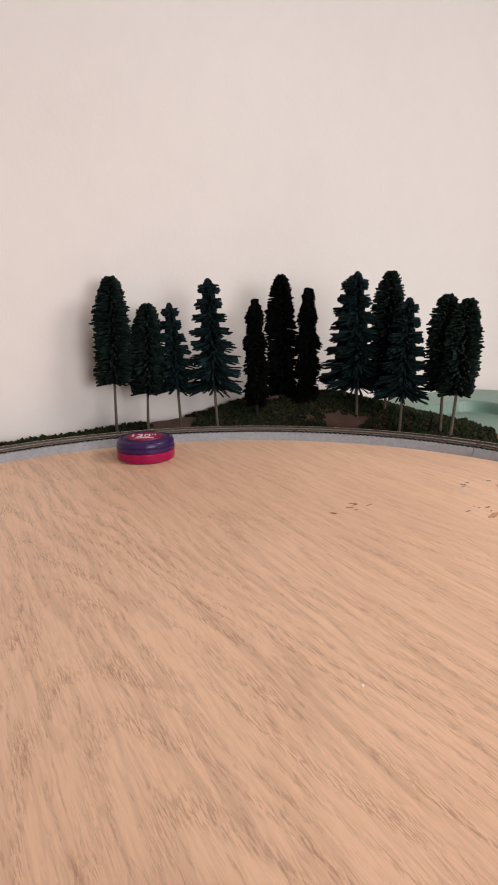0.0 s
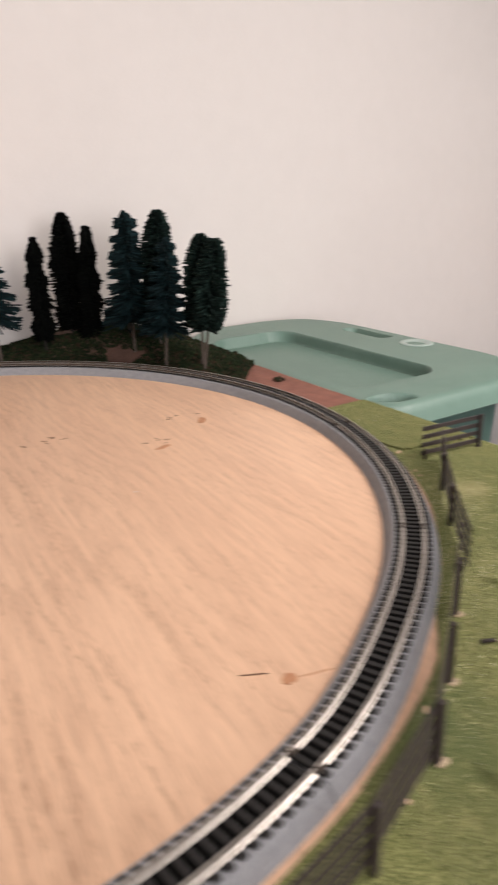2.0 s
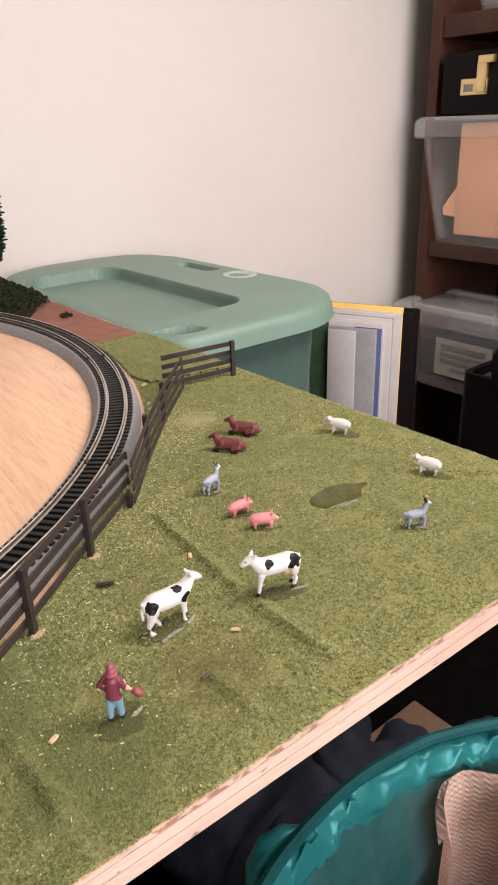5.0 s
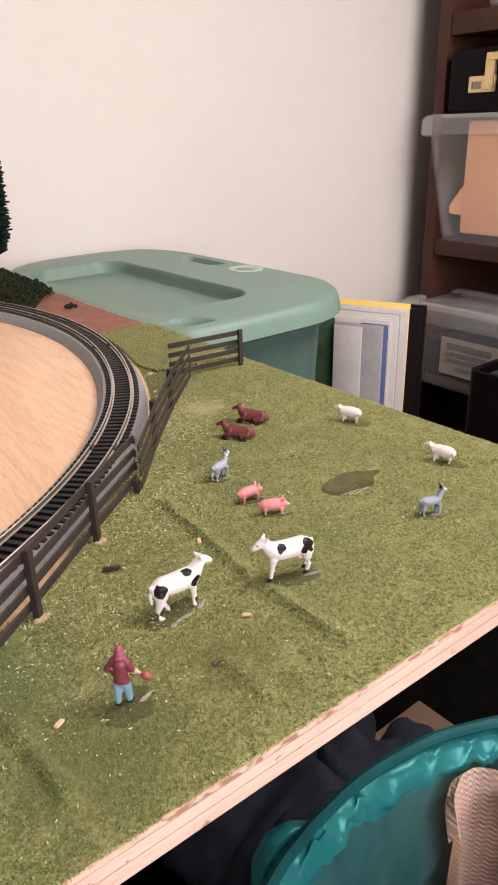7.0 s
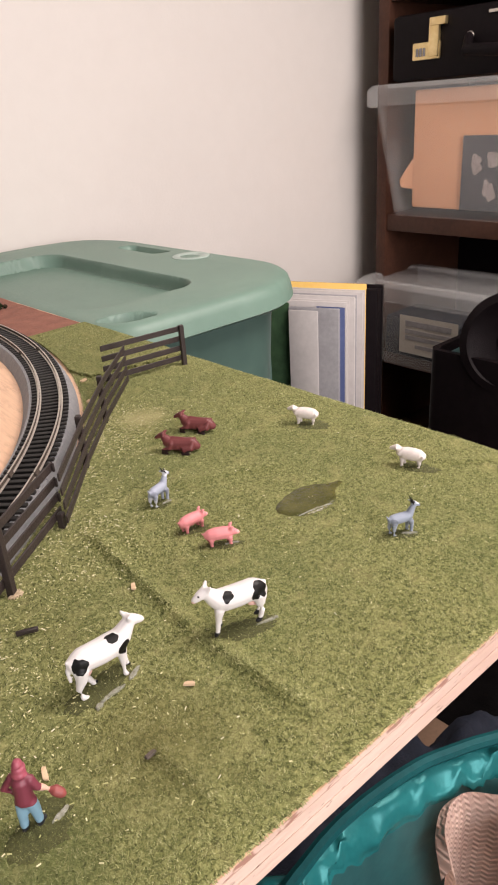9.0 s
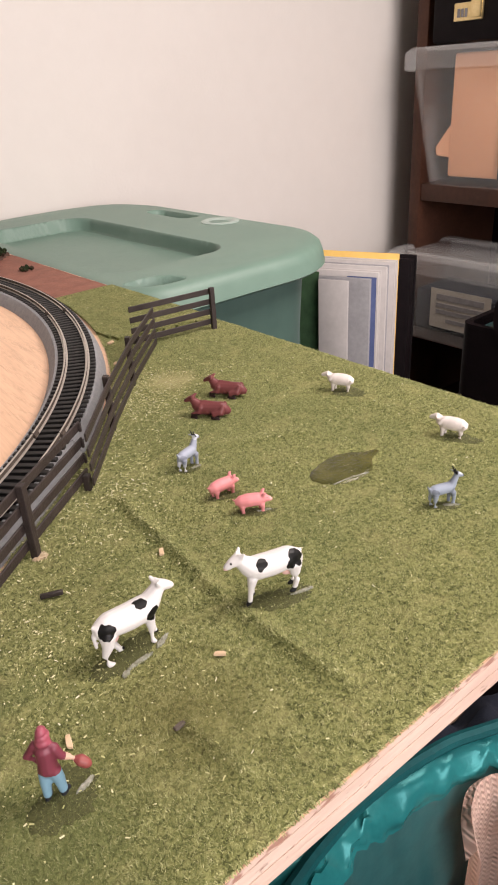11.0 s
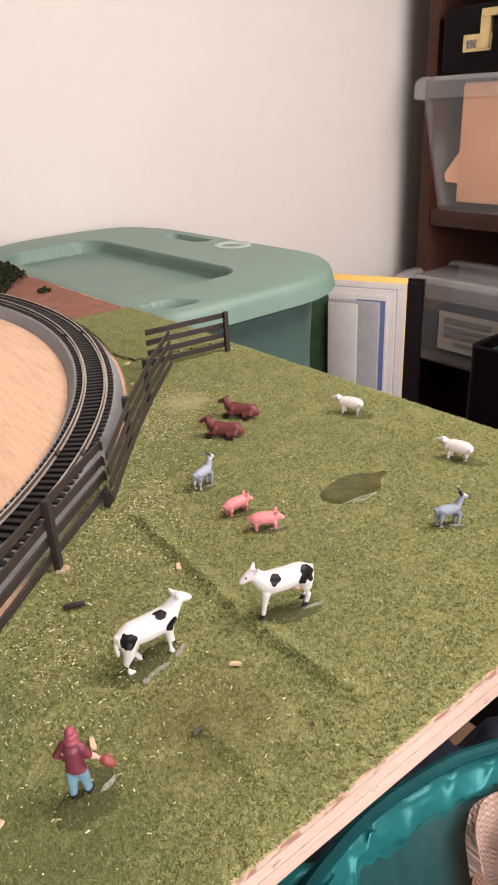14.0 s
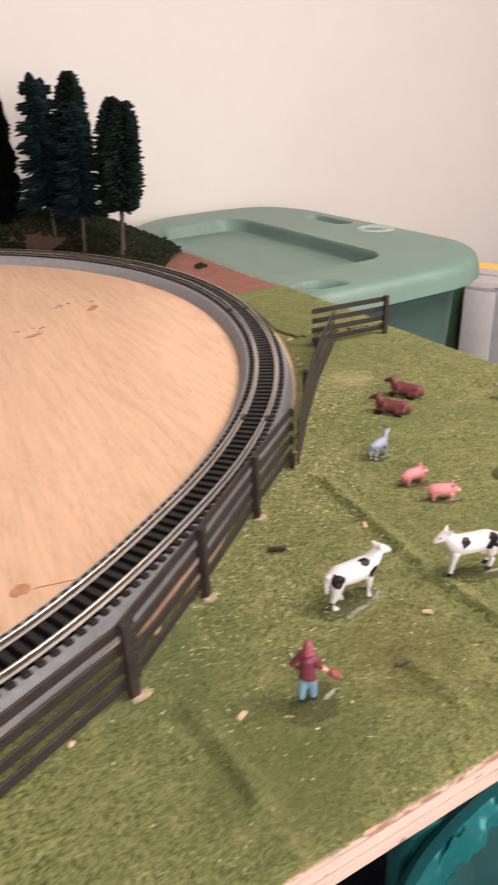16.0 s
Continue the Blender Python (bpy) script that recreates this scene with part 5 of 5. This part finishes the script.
def slot(x, y, x0, x1, y0, y1, r, wall):
    """1 inside a rounded rectangle, easing to 0 across its wall."""
    cx, cy, hx_, hy_ = (x0 + x1) / 2, (y0 + y1) / 2, (x1 - x0) / 2 - r, (y1 - y0) / 2 - r
    qx, qy = abs(x - cx) - hx_, abs(y - cy) - hy_
    d = math.hypot(max(qx, 0), max(qy, 0)) + min(max(qx, qy), 0) - r
    return ease(-d / wall)


def lid_height(x, y):
    z = -0.0076 + 0.0026 * ease((slot(x, y, tx0, tx1, ty0, ty1, 0.10, 0.08) - 0.1) / 0.9)
    z -= 0.020 * slot(x, y, -0.172, 0.004, -0.236, 0.170, 0.045, 0.006)
    z -= 0.015 * slot(x, y, 0.088, 0.126, -0.012, 0.105, 0.016, 0.007)
    c, q = math.cos(radians(-22)), math.sin(radians(-22))
    dx, dy = x + 0.160, y + 0.298
    e = math.hypot((dx * c + dy * q) / 0.042, (-dx * q + dy * c) / 0.029)
    return z - 0.058 * ease(2.6 * (1 - e))


def dense(loop, count):
    """The closed loop again, with evenly spread points."""
    loop = [Vector(p) for p in loop]
    ends = loop[1:] + loop[:1]
    total = sum((b - a).length for a, b in zip(loop, ends))
    out, run, k = [], 0.0, 0
    for i in range(count):
        want = total * i / count
        while run + (ends[k] - loop[k]).length < want:
            run += (ends[k] - loop[k]).length
            k += 1
        out.append(loop[k].lerp(ends[k], (want - run) / max((ends[k] - loop[k]).length, 1e-9)))
    return out


outer = dense(rect(0.024, 0), 520)
mid = Vector(((tx0 + tx1) / 2, (ty0 + ty1) / 2, 0))
rings = [[tuple(p) for p in dense(rect(i, z), 520)] for i, z in ((0.030, -0.040), (0.004, -0.040), (0.0, -0.037), (0.003, -0.022), (0.006, -0.014), (0.012, -0.0095), (0.019, -0.0080))]
rings += [[(p.x, p.y, lid_height(p.x, p.y)) for p in (mid.lerp(q, 1 - k / 96) for q in outer)] for k in range(96)]
tote_lid = part("lid", loft(rings, cap_bottom=False), TOTE, tote, "sage green lid with a sunken panel and hand recesses", smooth=45)
bm = lathe([(0.029, -0.004), (0.029, 0.000), (0.025, 0.0015), (0.018, 0.000), (0.015, -0.002), (0.001, -0.002)], 28)
bm.transform(pose(0.108, -0.078, -0.0042))
part("latch_ring", bm, mottled("pale worn plastic", (0.30, 0.38, 0.34), (0.38, 0.46, 0.42), 30, 0.4), tote_lid, "pale raised ring on the lid rim")
for yy in (-0.2, 0.0, 0.2):
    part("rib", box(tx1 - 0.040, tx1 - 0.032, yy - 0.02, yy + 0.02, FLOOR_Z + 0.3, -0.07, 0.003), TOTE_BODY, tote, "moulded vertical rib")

# ---- papers and folders standing between tote and shelf ----


def sheet_stack(name, x, y, depth, top, t, mat, label, category="folder", edge=None, fill=None):
    """Upright covers with a page block between them; the group stands turned by TURN degrees."""
    ob = empty(name, label, category, pose(x, y, UP, 0, 1, TURN))
    high = top - UP
    part("cover", box(0, t * 0.22, 0, depth, 0, high, 0.0006), mat, ob)
    part("pages", box(t * 0.25, t * 0.78, 0.002, depth - 0.004, 0.003, high - 0.005), fill or PAPER, ob, "page block", smooth=None)
    part("back_cover", box(t * 0.81, t, 0, depth, 0, high, 0.0006), edge or mat, ob)
    return ob


UP, TURN = FLOOR_Z + 0.30, 23
sheet_stack("magazine", 1.2725, 0.598, 0.052, -0.121, 0.005, PAPER, "narrow white booklet standing upright", "magazine")
sheet_stack("magazine", 1.294, 0.569, 0.090, -0.118, 0.008, PAPER_GREY, "grey printed magazine standing upright", "magazine")
sheet_stack("magazine", 1.3035, 0.565, 0.050, -0.117, 0.004, BLUE, "thin blue booklet standing upright", "magazine", fill=BLUE)
sheet_stack("folder", 1.311, 0.566, 0.26, -0.110, 0.018, PAPER, "white paper folder standing upright")
sheet_stack("folder", 1.329, 0.564, 0.28, -0.104, 0.018, PAPER, "thick white card folder standing upright", edge=PAPER_GREY)
sheet_stack("folder", 1.347, 0.561, 0.30, -0.099, 0.018, PAPER, "white card folder with a grey back", edge=PAPER)
sheet_stack("folder", 1.3650, 0.568, 0.32, -0.090, 0.004, YELLOW, "yellow card folder standing behind white ones", fill=YELLOW)
sheet_stack("binder", 1.3735, 0.550, 0.30, -0.099, 0.044, BLACK, "black ring binder standing upright", "binder", fill=BLACK)
thing("flocked_sheet", box(0, 0.004, 0, 0.19, 0, -0.112 - UP, 0.001), DARK_GREEN, "dark green flocked sheet standing behind the tote", "sheet", m=pose(1.262, 0.655, UP, 0, 1, TURN))
thing("paper_box", box(1.23, 1.43, 0.49, 0.93, FLOOR_Z, FLOOR_Z + 0.279, 0.004), CARDBOARD, "brown cardboard box holding up the folders", "box")

# ---- shelf on the right ----
SX = 1.92
shelf = empty("bookshelf", "dark walnut bookshelf filled with boxes", "bookshelf", pose(SX, 0, FLOOR_Z))
H = 1.66
part("side_panel", box(0.0, 0.36, 0.945, 0.975, 0, H, 0.002), SHELF_WOOD, shelf)
part("side_panel", box(0.0, 0.36, 0.015, 0.045, 0, H, 0.002), SHELF_WOOD, shelf)
# Black instead of walnut: the shade inside the shelf is painted on.
part("shaded_back_panel", box(0.352, 0.36, 0.045, 0.945, 0, H), BLACK, shelf, smooth=None)
for zz, tz in ((0.06, 0.032), (0.295, 0.032), (0.650, 0.040), (1.150, 0.046), (H - 0.03, 0.03)):
    part("shelf_board", box(0.004, 0.352, 0.046, 0.944, zz, zz + tz, 0.002), SHELF_WOOD, shelf)


def clear_box(name, x0, y0, y1, z0, z1, depth, label, fill=None, taper=0.045):
    ob = empty(name, label, "storage box", pose(x0, y0, z0))
    w, h = y1 - y0, z1 - z0

    def ring(i, z, r=0.03):
        return [(x, y, z) for x, y in rounded(i, depth - i, i, w - i, r, 5)]

    part("tub", loft([ring(taper, 0.0), ring(taper - 0.004, 0.012), ring(0.016, h - 0.05), ring(0.02, h - 0.05), ring(taper, 0.014), ring(taper + 0.01, 0.006)]), CLEAR, ob, "clear see-through plastic tub")
    part("lid", loft([ring(0.008, h - 0.05), ring(0.0, h - 0.046), ring(0.0, h - 0.012), ring(0.010, h - 0.002), ring(0.03, h - 0.002), ring(0.036, h - 0.010)], cap_bottom=False), CLEAR_RIM, ob, "frosted translucent lid")
    return ob


clear_box("clear_storage_box", SX - 0.06, 0.235, 0.975, FLOOR_Z + 0.6905, FLOOR_Z + 0.985, 0.38, "clear plastic storage box filled with peach paper", taper=0.052)
bm = box(0.085, 0.30, 0.085, 0.652, 0.016, 0.277, 0.006)
thing("peach_folder", bm, ORANGE, "peach orange paper folder inside the clear box", "folder").matrix_world = pose(SX - 0.06, 0.235, FLOOR_Z + 0.6905)
flap = ((0.690, 0.080), (0.686, 0.062), (0.61, 0.056), (0.61, 0.132), (0.655, 0.126))
bm = loft([[(0.088, y, z) for y, z in flap], [(0.092, y, z) for y, z in flap]])
thing("peach_packet", bm, ORANGE, "small folded peach paper flap inside the clear box", "packet").matrix_world = pose(SX - 0.06, 0.235, FLOOR_Z + 0.6905)
photo = empty("photograph", "dark framed black and white photograph in the clear box", "photograph", pose(SX - 0.06, 0.235, FLOOR_Z + 0.6905))
part("print", box(0.0765, 0.0805, 0.20, 0.512, 0.018, 0.178, 0.001), mottled("dark photo print", (0.035, 0.035, 0.042), (0.095, 0.092, 0.105), 45, 0.45), photo)
PRINT_PALE = mottled("pale photo print", (0.20, 0.165, 0.155), (0.48, 0.40, 0.38), 90, 0.45)
r = random.Random(77)
for cy, cz, sy, sz in ((0.475, 0.118, 0.016, 0.017), (0.420, 0.128, 0.024, 0.022), (0.440, 0.062, 0.013, 0.024), (0.385, 0.066, 0.020, 0.026), (0.345, 0.120, 0.018, 0.030), (0.300, 0.060, 0.026, 0.020), (0.250, 0.110, 0.018, 0.032)):
    wob = [r.uniform(0, math.tau) for _ in range(2)]
    shape = [(1 + 0.28 * math.sin(2 * a + wob[0]) + 0.16 * math.sin(5 * a + wob[1]), a) for a in (math.tau * k / 22 for k in range(22))]
    bm = loft([[(x, cy + math.cos(a) * sy * q, cz + math.sin(a) * sz * q) for q, a in shape] for x in (0.0764, 0.0760)])
    part("picture_patch", bm, PRINT_PALE, photo, "pale blurred shape in the picture", smooth=None)

clear_box("clear_storage_box", SX - 0.09, 0.15, 0.985, FLOOR_Z + 0.328, FLOOR_Z + 0.328 + 0.215, 0.24, "long clear plastic storage box with a paper label", taper=0.03)
lab = empty("paper_label", "cream paper label with dark print on the clear box", "label", pose(SX - 0.09, 0.15, FLOOR_Z + 0.328))
part("label_sheet", box(0.0150, 0.0165, 0.523, 0.688, 0.042, 0.138), mottled("cream label paper", (0.27, 0.245, 0.21), (0.36, 0.33, 0.285), 20, 0.7), lab, smooth=None)
for k, (ya, yb, za, zb) in enumerate(((0.54, 0.67, 0.112, 0.126), (0.54, 0.67, 0.094, 0.104), (0.56, 0.67, 0.078, 0.088), (0.58, 0.64, 0.058, 0.067))):
    part("print_bar", box(0.0132, 0.0149, ya, yb, za, zb), FOIL_DARK, lab, "dark unreadable print", smooth=None)
bm = box(0.05, 0.19, 0.06, 0.76, 0.015, 0.12, 0.01)
thing("dark_cloth_pile", bm, NAVY, "dark folded cloth inside the clear box", "cloth").matrix_world = pose(SX - 0.09, 0.15, FLOOR_Z + 0.328)

case = empty("suitcase", "black leatherette suitcase with brass latch", "suitcase", pose(SX - 0.015, 0.105, FLOOR_Z + 0.9855))
part("shell", box(0.0, 0.33, 0.0, 0.82, 0.0, 0.132, 0.010), BLACK, case)
latch = part("latch_plate", box(-0.006, 0.0, 0.690, 0.760, 0.040, 0.074, 0.002), BRASS, case, "brass latch plate")
part("latch_hasp", box(-0.010, 0.0, 0.692, 0.717, 0.045, 0.108, 0.002), BRASS, latch, "brass hasp")
part("latch_hook", box(-0.012, 0.0, 0.675, 0.715, 0.103, 0.119, 0.002), BRASS, latch, "brass hook")
for k in range(3):
    part("dial", box(-0.008, -0.0055, 0.726 + k * 0.009, 0.732 + k * 0.009, 0.047, 0.063, 0.0006), FOIL_DARK, latch, "dark number dial")
grip = part("handle", chain(bmesh.new(), [((-0.006, 0.620, 0.075), 0.010), ((-0.030, 0.610, 0.050), 0.012), ((-0.034, 0.54, 0.044), 0.013), ((-0.034, 0.40, 0.034), 0.013), ((-0.030, 0.335, 0.040), 0.012), ((-0.006, 0.325, 0.065), 0.010)], 10), BLACK, case, "black carrying handle")
for y in (0.620, 0.325):
    part("handle_stud", ball(bmesh.new(), (-0.004, y, 0.075), 0.006, 0.010, 0.010), RAIL, grip, "metal handle stud")
part("trim", box(-0.004, 0.0, 0.02, 0.58, 0.112, 0.118, 0.001), RAIL, case, "metal edge trim")

clear_box("clear_storage_box", SX - 0.04, 0.20, 0.925, FLOOR_Z + 1.1965, FLOOR_Z + 1.43, 0.36, "clear plastic storage box on the upper shelf", taper=0.06)

# ---- black box and round dark thing in front of the shelf ----
bin_ob = empty("black_bin", "black fabric bin in front of the shelf", "bin", pose(1.55, 0.258, FLOOR_Z))
part("wall_panel", loft([[(x, y, z) for x, y in rounded(0, 0.30, 0, 0.30, 0.02, 4)] for z in (0.0, 0.510)] + [[(x, y, z) for x, y in rounded(0.012, 0.288, 0.012, 0.288, 0.015, 4)] for z in (0.510, 0.38)]), BLACK, bin_ob)
part("cloth_lining", box(0.02, 0.28, 0.02, 0.28, 0.37, 0.505, 0.02), TEAL_DARK, bin_ob, "teal cloth inside")
spk = empty("round_dial_speaker", "round black speaker lying against the bin", "speaker", pose(1.60, 0.405, FLOOR_Z + 0.537, 0, -80, 12))
part("cone", lathe([(0.085, 0.0), (0.095, 0.010), (0.095, 0.03), (0.080, 0.035), (0.070, 0.024), (0.030, 0.016), (0.024, 0.022), (0.001, 0.024)], 40), BLACK, spk)

# ---- teal hamper and cloth below the front edge ----
HX, HY, HR, HZ = 0.640, -0.257, 0.270, -0.230
hamper = empty("pop_up_hamper", "open round hamper of shiny teal nylon", "hamper", pose(HX, HY, FLOOR_Z))
h = HZ - FLOOR_Z
SEG = seg = 420


def wavy(rad, z, amp, k):
    """A hoop whose cloth gathers into uneven puckers."""
    out = []
    for a in (math.tau * i / seg for i in range(seg)):
        ca, sa = math.cos(a), math.sin(a)
        gather = noise.noise(Vector((ca * k, sa * k, z * 22))) + 0.5 * noise.noise(Vector((ca * k * 2.3 + z * 30, sa * k * 2.3, z * 26)))
        out.append(((rad + amp * gather) * ca, (rad + amp * gather) * sa, z + amp * 0.5 * gather))
    return out


def hem(rad, z, fall, out, k):
    """A ring of the gathered hem: sharp radial puckers that sink by fall and bulge by out."""
    ring = []
    for i in range(SEG):
        a = math.tau * i / SEG
        ca, sa = math.cos(a), math.sin(a)
        slow = noise.noise(Vector((ca * 4, sa * 4, 1.5)))
        crease = 1 - 2 * abs(noise.noise(Vector((ca * k, sa * k, 4.0 + z * 9)))) - 0.8 * abs(noise.noise(Vector((ca * k * 2.7, sa * k * 2.7, z * 14))))
        crease += 0.9 * noise.noise(Vector((ca * 9, sa * 9, z * 150)))
        g = crease * (0.6 + 0.8 * max(0.0, slow + 0.3))
        ring.append(((rad + out * g) * ca, (rad + out * g) * sa, z + fall * (g - 0.3)))
    return ring


part("nylon_wall", loft([wavy(HR * 0.97, 0.001, 0.0, 5), wavy(HR * 0.98, h * 0.5, 0.006, 5), wavy(HR, h - 0.06, 0.006, 8), wavy(HR * 1.02, h - 0.014, 0.003, 10), wavy(HR * 1.025, h - 0.002, 0.001, 5)], cap_top=False), TEAL, hamper, "shiny teal nylon wall", smooth=60)
band = [(1.018, -0.004, 0.0, 0.0), (0.994, -0.0070, 0.0008, 0.0), (0.987, -0.0082, 0.0045, 0.0008), (0.979, -0.0098, 0.0080, 0.0018), (0.971, -0.0120, 0.0090, 0.0030), (0.965, -0.0150, 0.0078, 0.0040), (0.961, -0.0182, 0.0054, 0.0040), (0.958, -0.0216, 0.0050, 0.0034), (0.956, -0.0250, 0.0060, 0.0030), (0.955, -0.0280, 0.0060, 0.0024)]
part("rim_band", loft([hem(HR * a, h + z, fall, out, 13.0) for a, z, fall, out in band], cap_bottom=False, cap_top=False), TEAL, hamper, "gathered shiny band inside the rim", smooth=70)
part("lining", loft([hem(HR * 0.955, h - 0.028, 0.0060, 0.0024, 13.0), wavy(HR * 0.945, h - 0.045, 0.004, 6), wavy(HR * 0.938, h - 0.075, 0.006, 4), wavy(HR * 0.935, h - 0.10, 0.012, 7), wavy(HR * 0.93, h - 0.14, 0.014, 6), wavy(HR * 0.93, h * 0.5, 0.012, 3), wavy(HR * 0.92, 0.03, 0.003, 4)], cap_bottom=False), TEAL_DARK, hamper, "dark teal inner lining", smooth=60)
rim_bm = bmesh.new()
loop = [Vector(p) for p in wavy(HR * 1.005, h + 0.004, 0.001, 5)]
rings = []
for i, p in enumerate(loop):
    d = (loop[(i + 1) % seg] - loop[i - 1]).normalized()
    q = d.to_track_quat("Z", "Y")
    rings.append([rim_bm.verts.new(p + q @ Vector((math.cos(k * math.tau / 8) * 0.0048, math.sin(k * math.tau / 8) * 0.0048, 0))) for k in range(8)])
for i in range(seg):
    a, b = rings[i], rings[(i + 1) % seg]
    for k in range(8):
        rim_bm.faces.new((a[k], a[(k + 1) % 8], b[(k + 1) % 8], b[k]))
bmesh.ops.recalc_face_normals(rim_bm, faces=rim_bm.faces)
part("rim_piping", rim_bm, TEAL_HEM, hamper, "piped teal rim over a wire hoop")
# carrying loop that bulges over the rim
loop_bm = bmesh.new()
chain(loop_bm, [((0.600 - HX, 0.012 - HY, h - 0.006), 0.006), ((0.585 - HX, 0.019 - HY, h - 0.002), 0.009), ((0.572 - HX, 0.021 - HY, h - 0.004), 0.010), ((0.560 - HX, 0.018 - HY, h - 0.012), 0.010), ((0.551 - HX, 0.011 - HY, h - 0.030), 0.009), ((0.548 - HX, 0.004 - HY, h - 0.060), 0.007)], 14)
for v in loop_bm.verts:
    v.co += Vector((0.5, 1, 0.6)) * 0.0022 * noise.noise(v.co * 130)
part("handle", loop_bm, TEAL, hamper, "puffy teal nylon carrying loop", smooth=60)

# knitted cloth draped in the hamper
tw = empty("knitted_cloth", "beige knitted cloth standing folded in the hamper", "cloth", pose(HX, HY, FLOOR_Z))


def drape(path, z0, tops, t, roll):
    """A standing cloth along a plan path; its top edge is rolled over."""
    bm = bmesh.new()
    pts = []
    for (ax, ay), (bx_, by_), ta, tb in zip(path, path[1:], tops, tops[1:]):
        for k in range(6):
            u = k / 6
            pts.append((ax + (bx_ - ax) * u, ay + (by_ - ay) * u, ta + (tb - ta) * u))
    pts.append((*path[-1], tops[-1]))
    for _ in range(3):
        pts = [pts[0]] + [tuple((a + 2 * b + c) / 4 for a, b, c in zip(*q)) for q in zip(pts, pts[1:], pts[2:])] + [pts[-1]]
    m = 16
    g = {}
    for i, (x, y, zt) in enumerate(pts):
        a, b = pts[max(i - 1, 0)], pts[min(i + 1, len(pts) - 1)]
        d = Vector((b[0] - a[0], b[1] - a[1], 0)).normalized()
        side = Vector((-d.y, d.x, 0)) * roll
        for j in range(m + 1):
            v = j / m
            p = Vector((x, y, z0 + (zt - z0) * min(v / 0.9, 1)))
            p += side * (0.006 * (1 - v) * math.sin(i * 0.5 + v * 5))
            if v > 0.9:
                w = (v - 0.9) / 0.1
                p += side * 0.010 * w
                p.z += 0.004 * math.sin(w * math.pi) - 0.008 * w * w
            g[i, j] = bm.verts.new(p - Vector((HX, HY, FLOOR_Z)))
    for i in range(len(pts) - 1):
        for j in range(m):
            bm.faces.new((g[i, j], g[i + 1, j], g[i + 1, j + 1], g[i, j + 1]))
    bmesh.ops.solidify(bm, geom=bm.faces[:], thickness=t)
    bmesh.ops.recalc_face_normals(bm, faces=bm.faces)
    return bm


part("back_fold", drape([(0.700, -0.041), (0.708, -0.030), (0.722, -0.0235), (0.735, -0.026), (0.750, -0.046), (0.768, -0.062), (0.80, -0.085), (0.84, -0.13)], -0.70, [-0.274, -0.257, -0.250, -0.249, -0.249, -0.248, -0.25, -0.25], 0.004, 1), KNIT, tw, smooth=60)
part("front_fold", drape([(0.730, -0.100), (0.734, -0.078), (0.742, -0.070), (0.756, -0.072), (0.790, -0.100), (0.82, -0.14)], -0.70, [-0.285, -0.262, -0.250, -0.246, -0.25, -0.25], 0.004, 1), KNIT, tw, smooth=60)

# dark clutter under the table edge
r = random.Random(31)
jacket = empty("navy_jacket", "crumpled dark navy jacket heaped on the floor", "jacket", pose(0.72, 0.2, FLOOR_Z))


def heap(spots):
    """Overlapping soft lumps with creases, resting on the floor."""
    bm = bmesh.new()
    for p, size in spots:
        ball(bm, p, size * r.uniform(0.9, 1.3), size, size * r.uniform(0.8, 1.1), 20)
    for v in bm.verts:
        n = noise.noise(v.co * 16) + 0.6 * noise.noise(v.co * 37 + Vector((3, 1, 2)))
        v.co += Vector((1, 0.6, 0.8)) * 0.034 * n
        v.co.z = max(v.co.z, 0.001)
    return bm


def fused(ob, voxel):
    fuse = ob.modifiers.new("fuse", "REMESH")
    fuse.mode, fuse.voxel_size, fuse.use_smooth_shade = "VOXEL", voxel, True


fused(part("body", heap([((r.uniform(-0.05, 0.18), r.uniform(-0.14, 0.16), r.uniform(0.10, 0.30)), r.uniform(0.07, 0.12)) for k in range(9)]), NAVY, jacket), 0.007)
for x0, y0, z0, dx, dy, dz in ((-0.06, -0.13, 0.28, 0.04, 0.012, -0.02), (0.10, -0.04, 0.27, 0.040, -0.018, -0.012)):
    fused(part("sleeve", heap([((x0 + dx * k, y0 + dy * k, z0 + dz * k), 0.052) for k in range(6)]), NAVY, jacket), 0.006)
thing("cardboard_box", box(0.98, 1.135, -0.06, 0.31, FLOOR_Z, FLOOR_Z + 0.085, 0.004), CARDBOARD, "brown cardboard box on the dark floor", "box")
# Housing and cord for the added lamp, always out of view.
lampbody = empty("unseen_lamp", "unseen square hanging lamp added to light the layout", "lamp", pose(LAMP[0], LAMP[1], TOP_Z))
drop = LAMP[2] - TOP_Z
part("housing", box(-0.42, 0.42, -0.42, 0.42, drop + 0.012, drop + 0.06, 0.01), CEILING, lampbody)
part("cord", chain(bmesh.new(), [((0, 0, drop + 0.055), 0.006), ((0, 0, drop * 0.5), 0.006), ((0, 0, -0.005), 0.006)], 8), BLACK, lampbody)
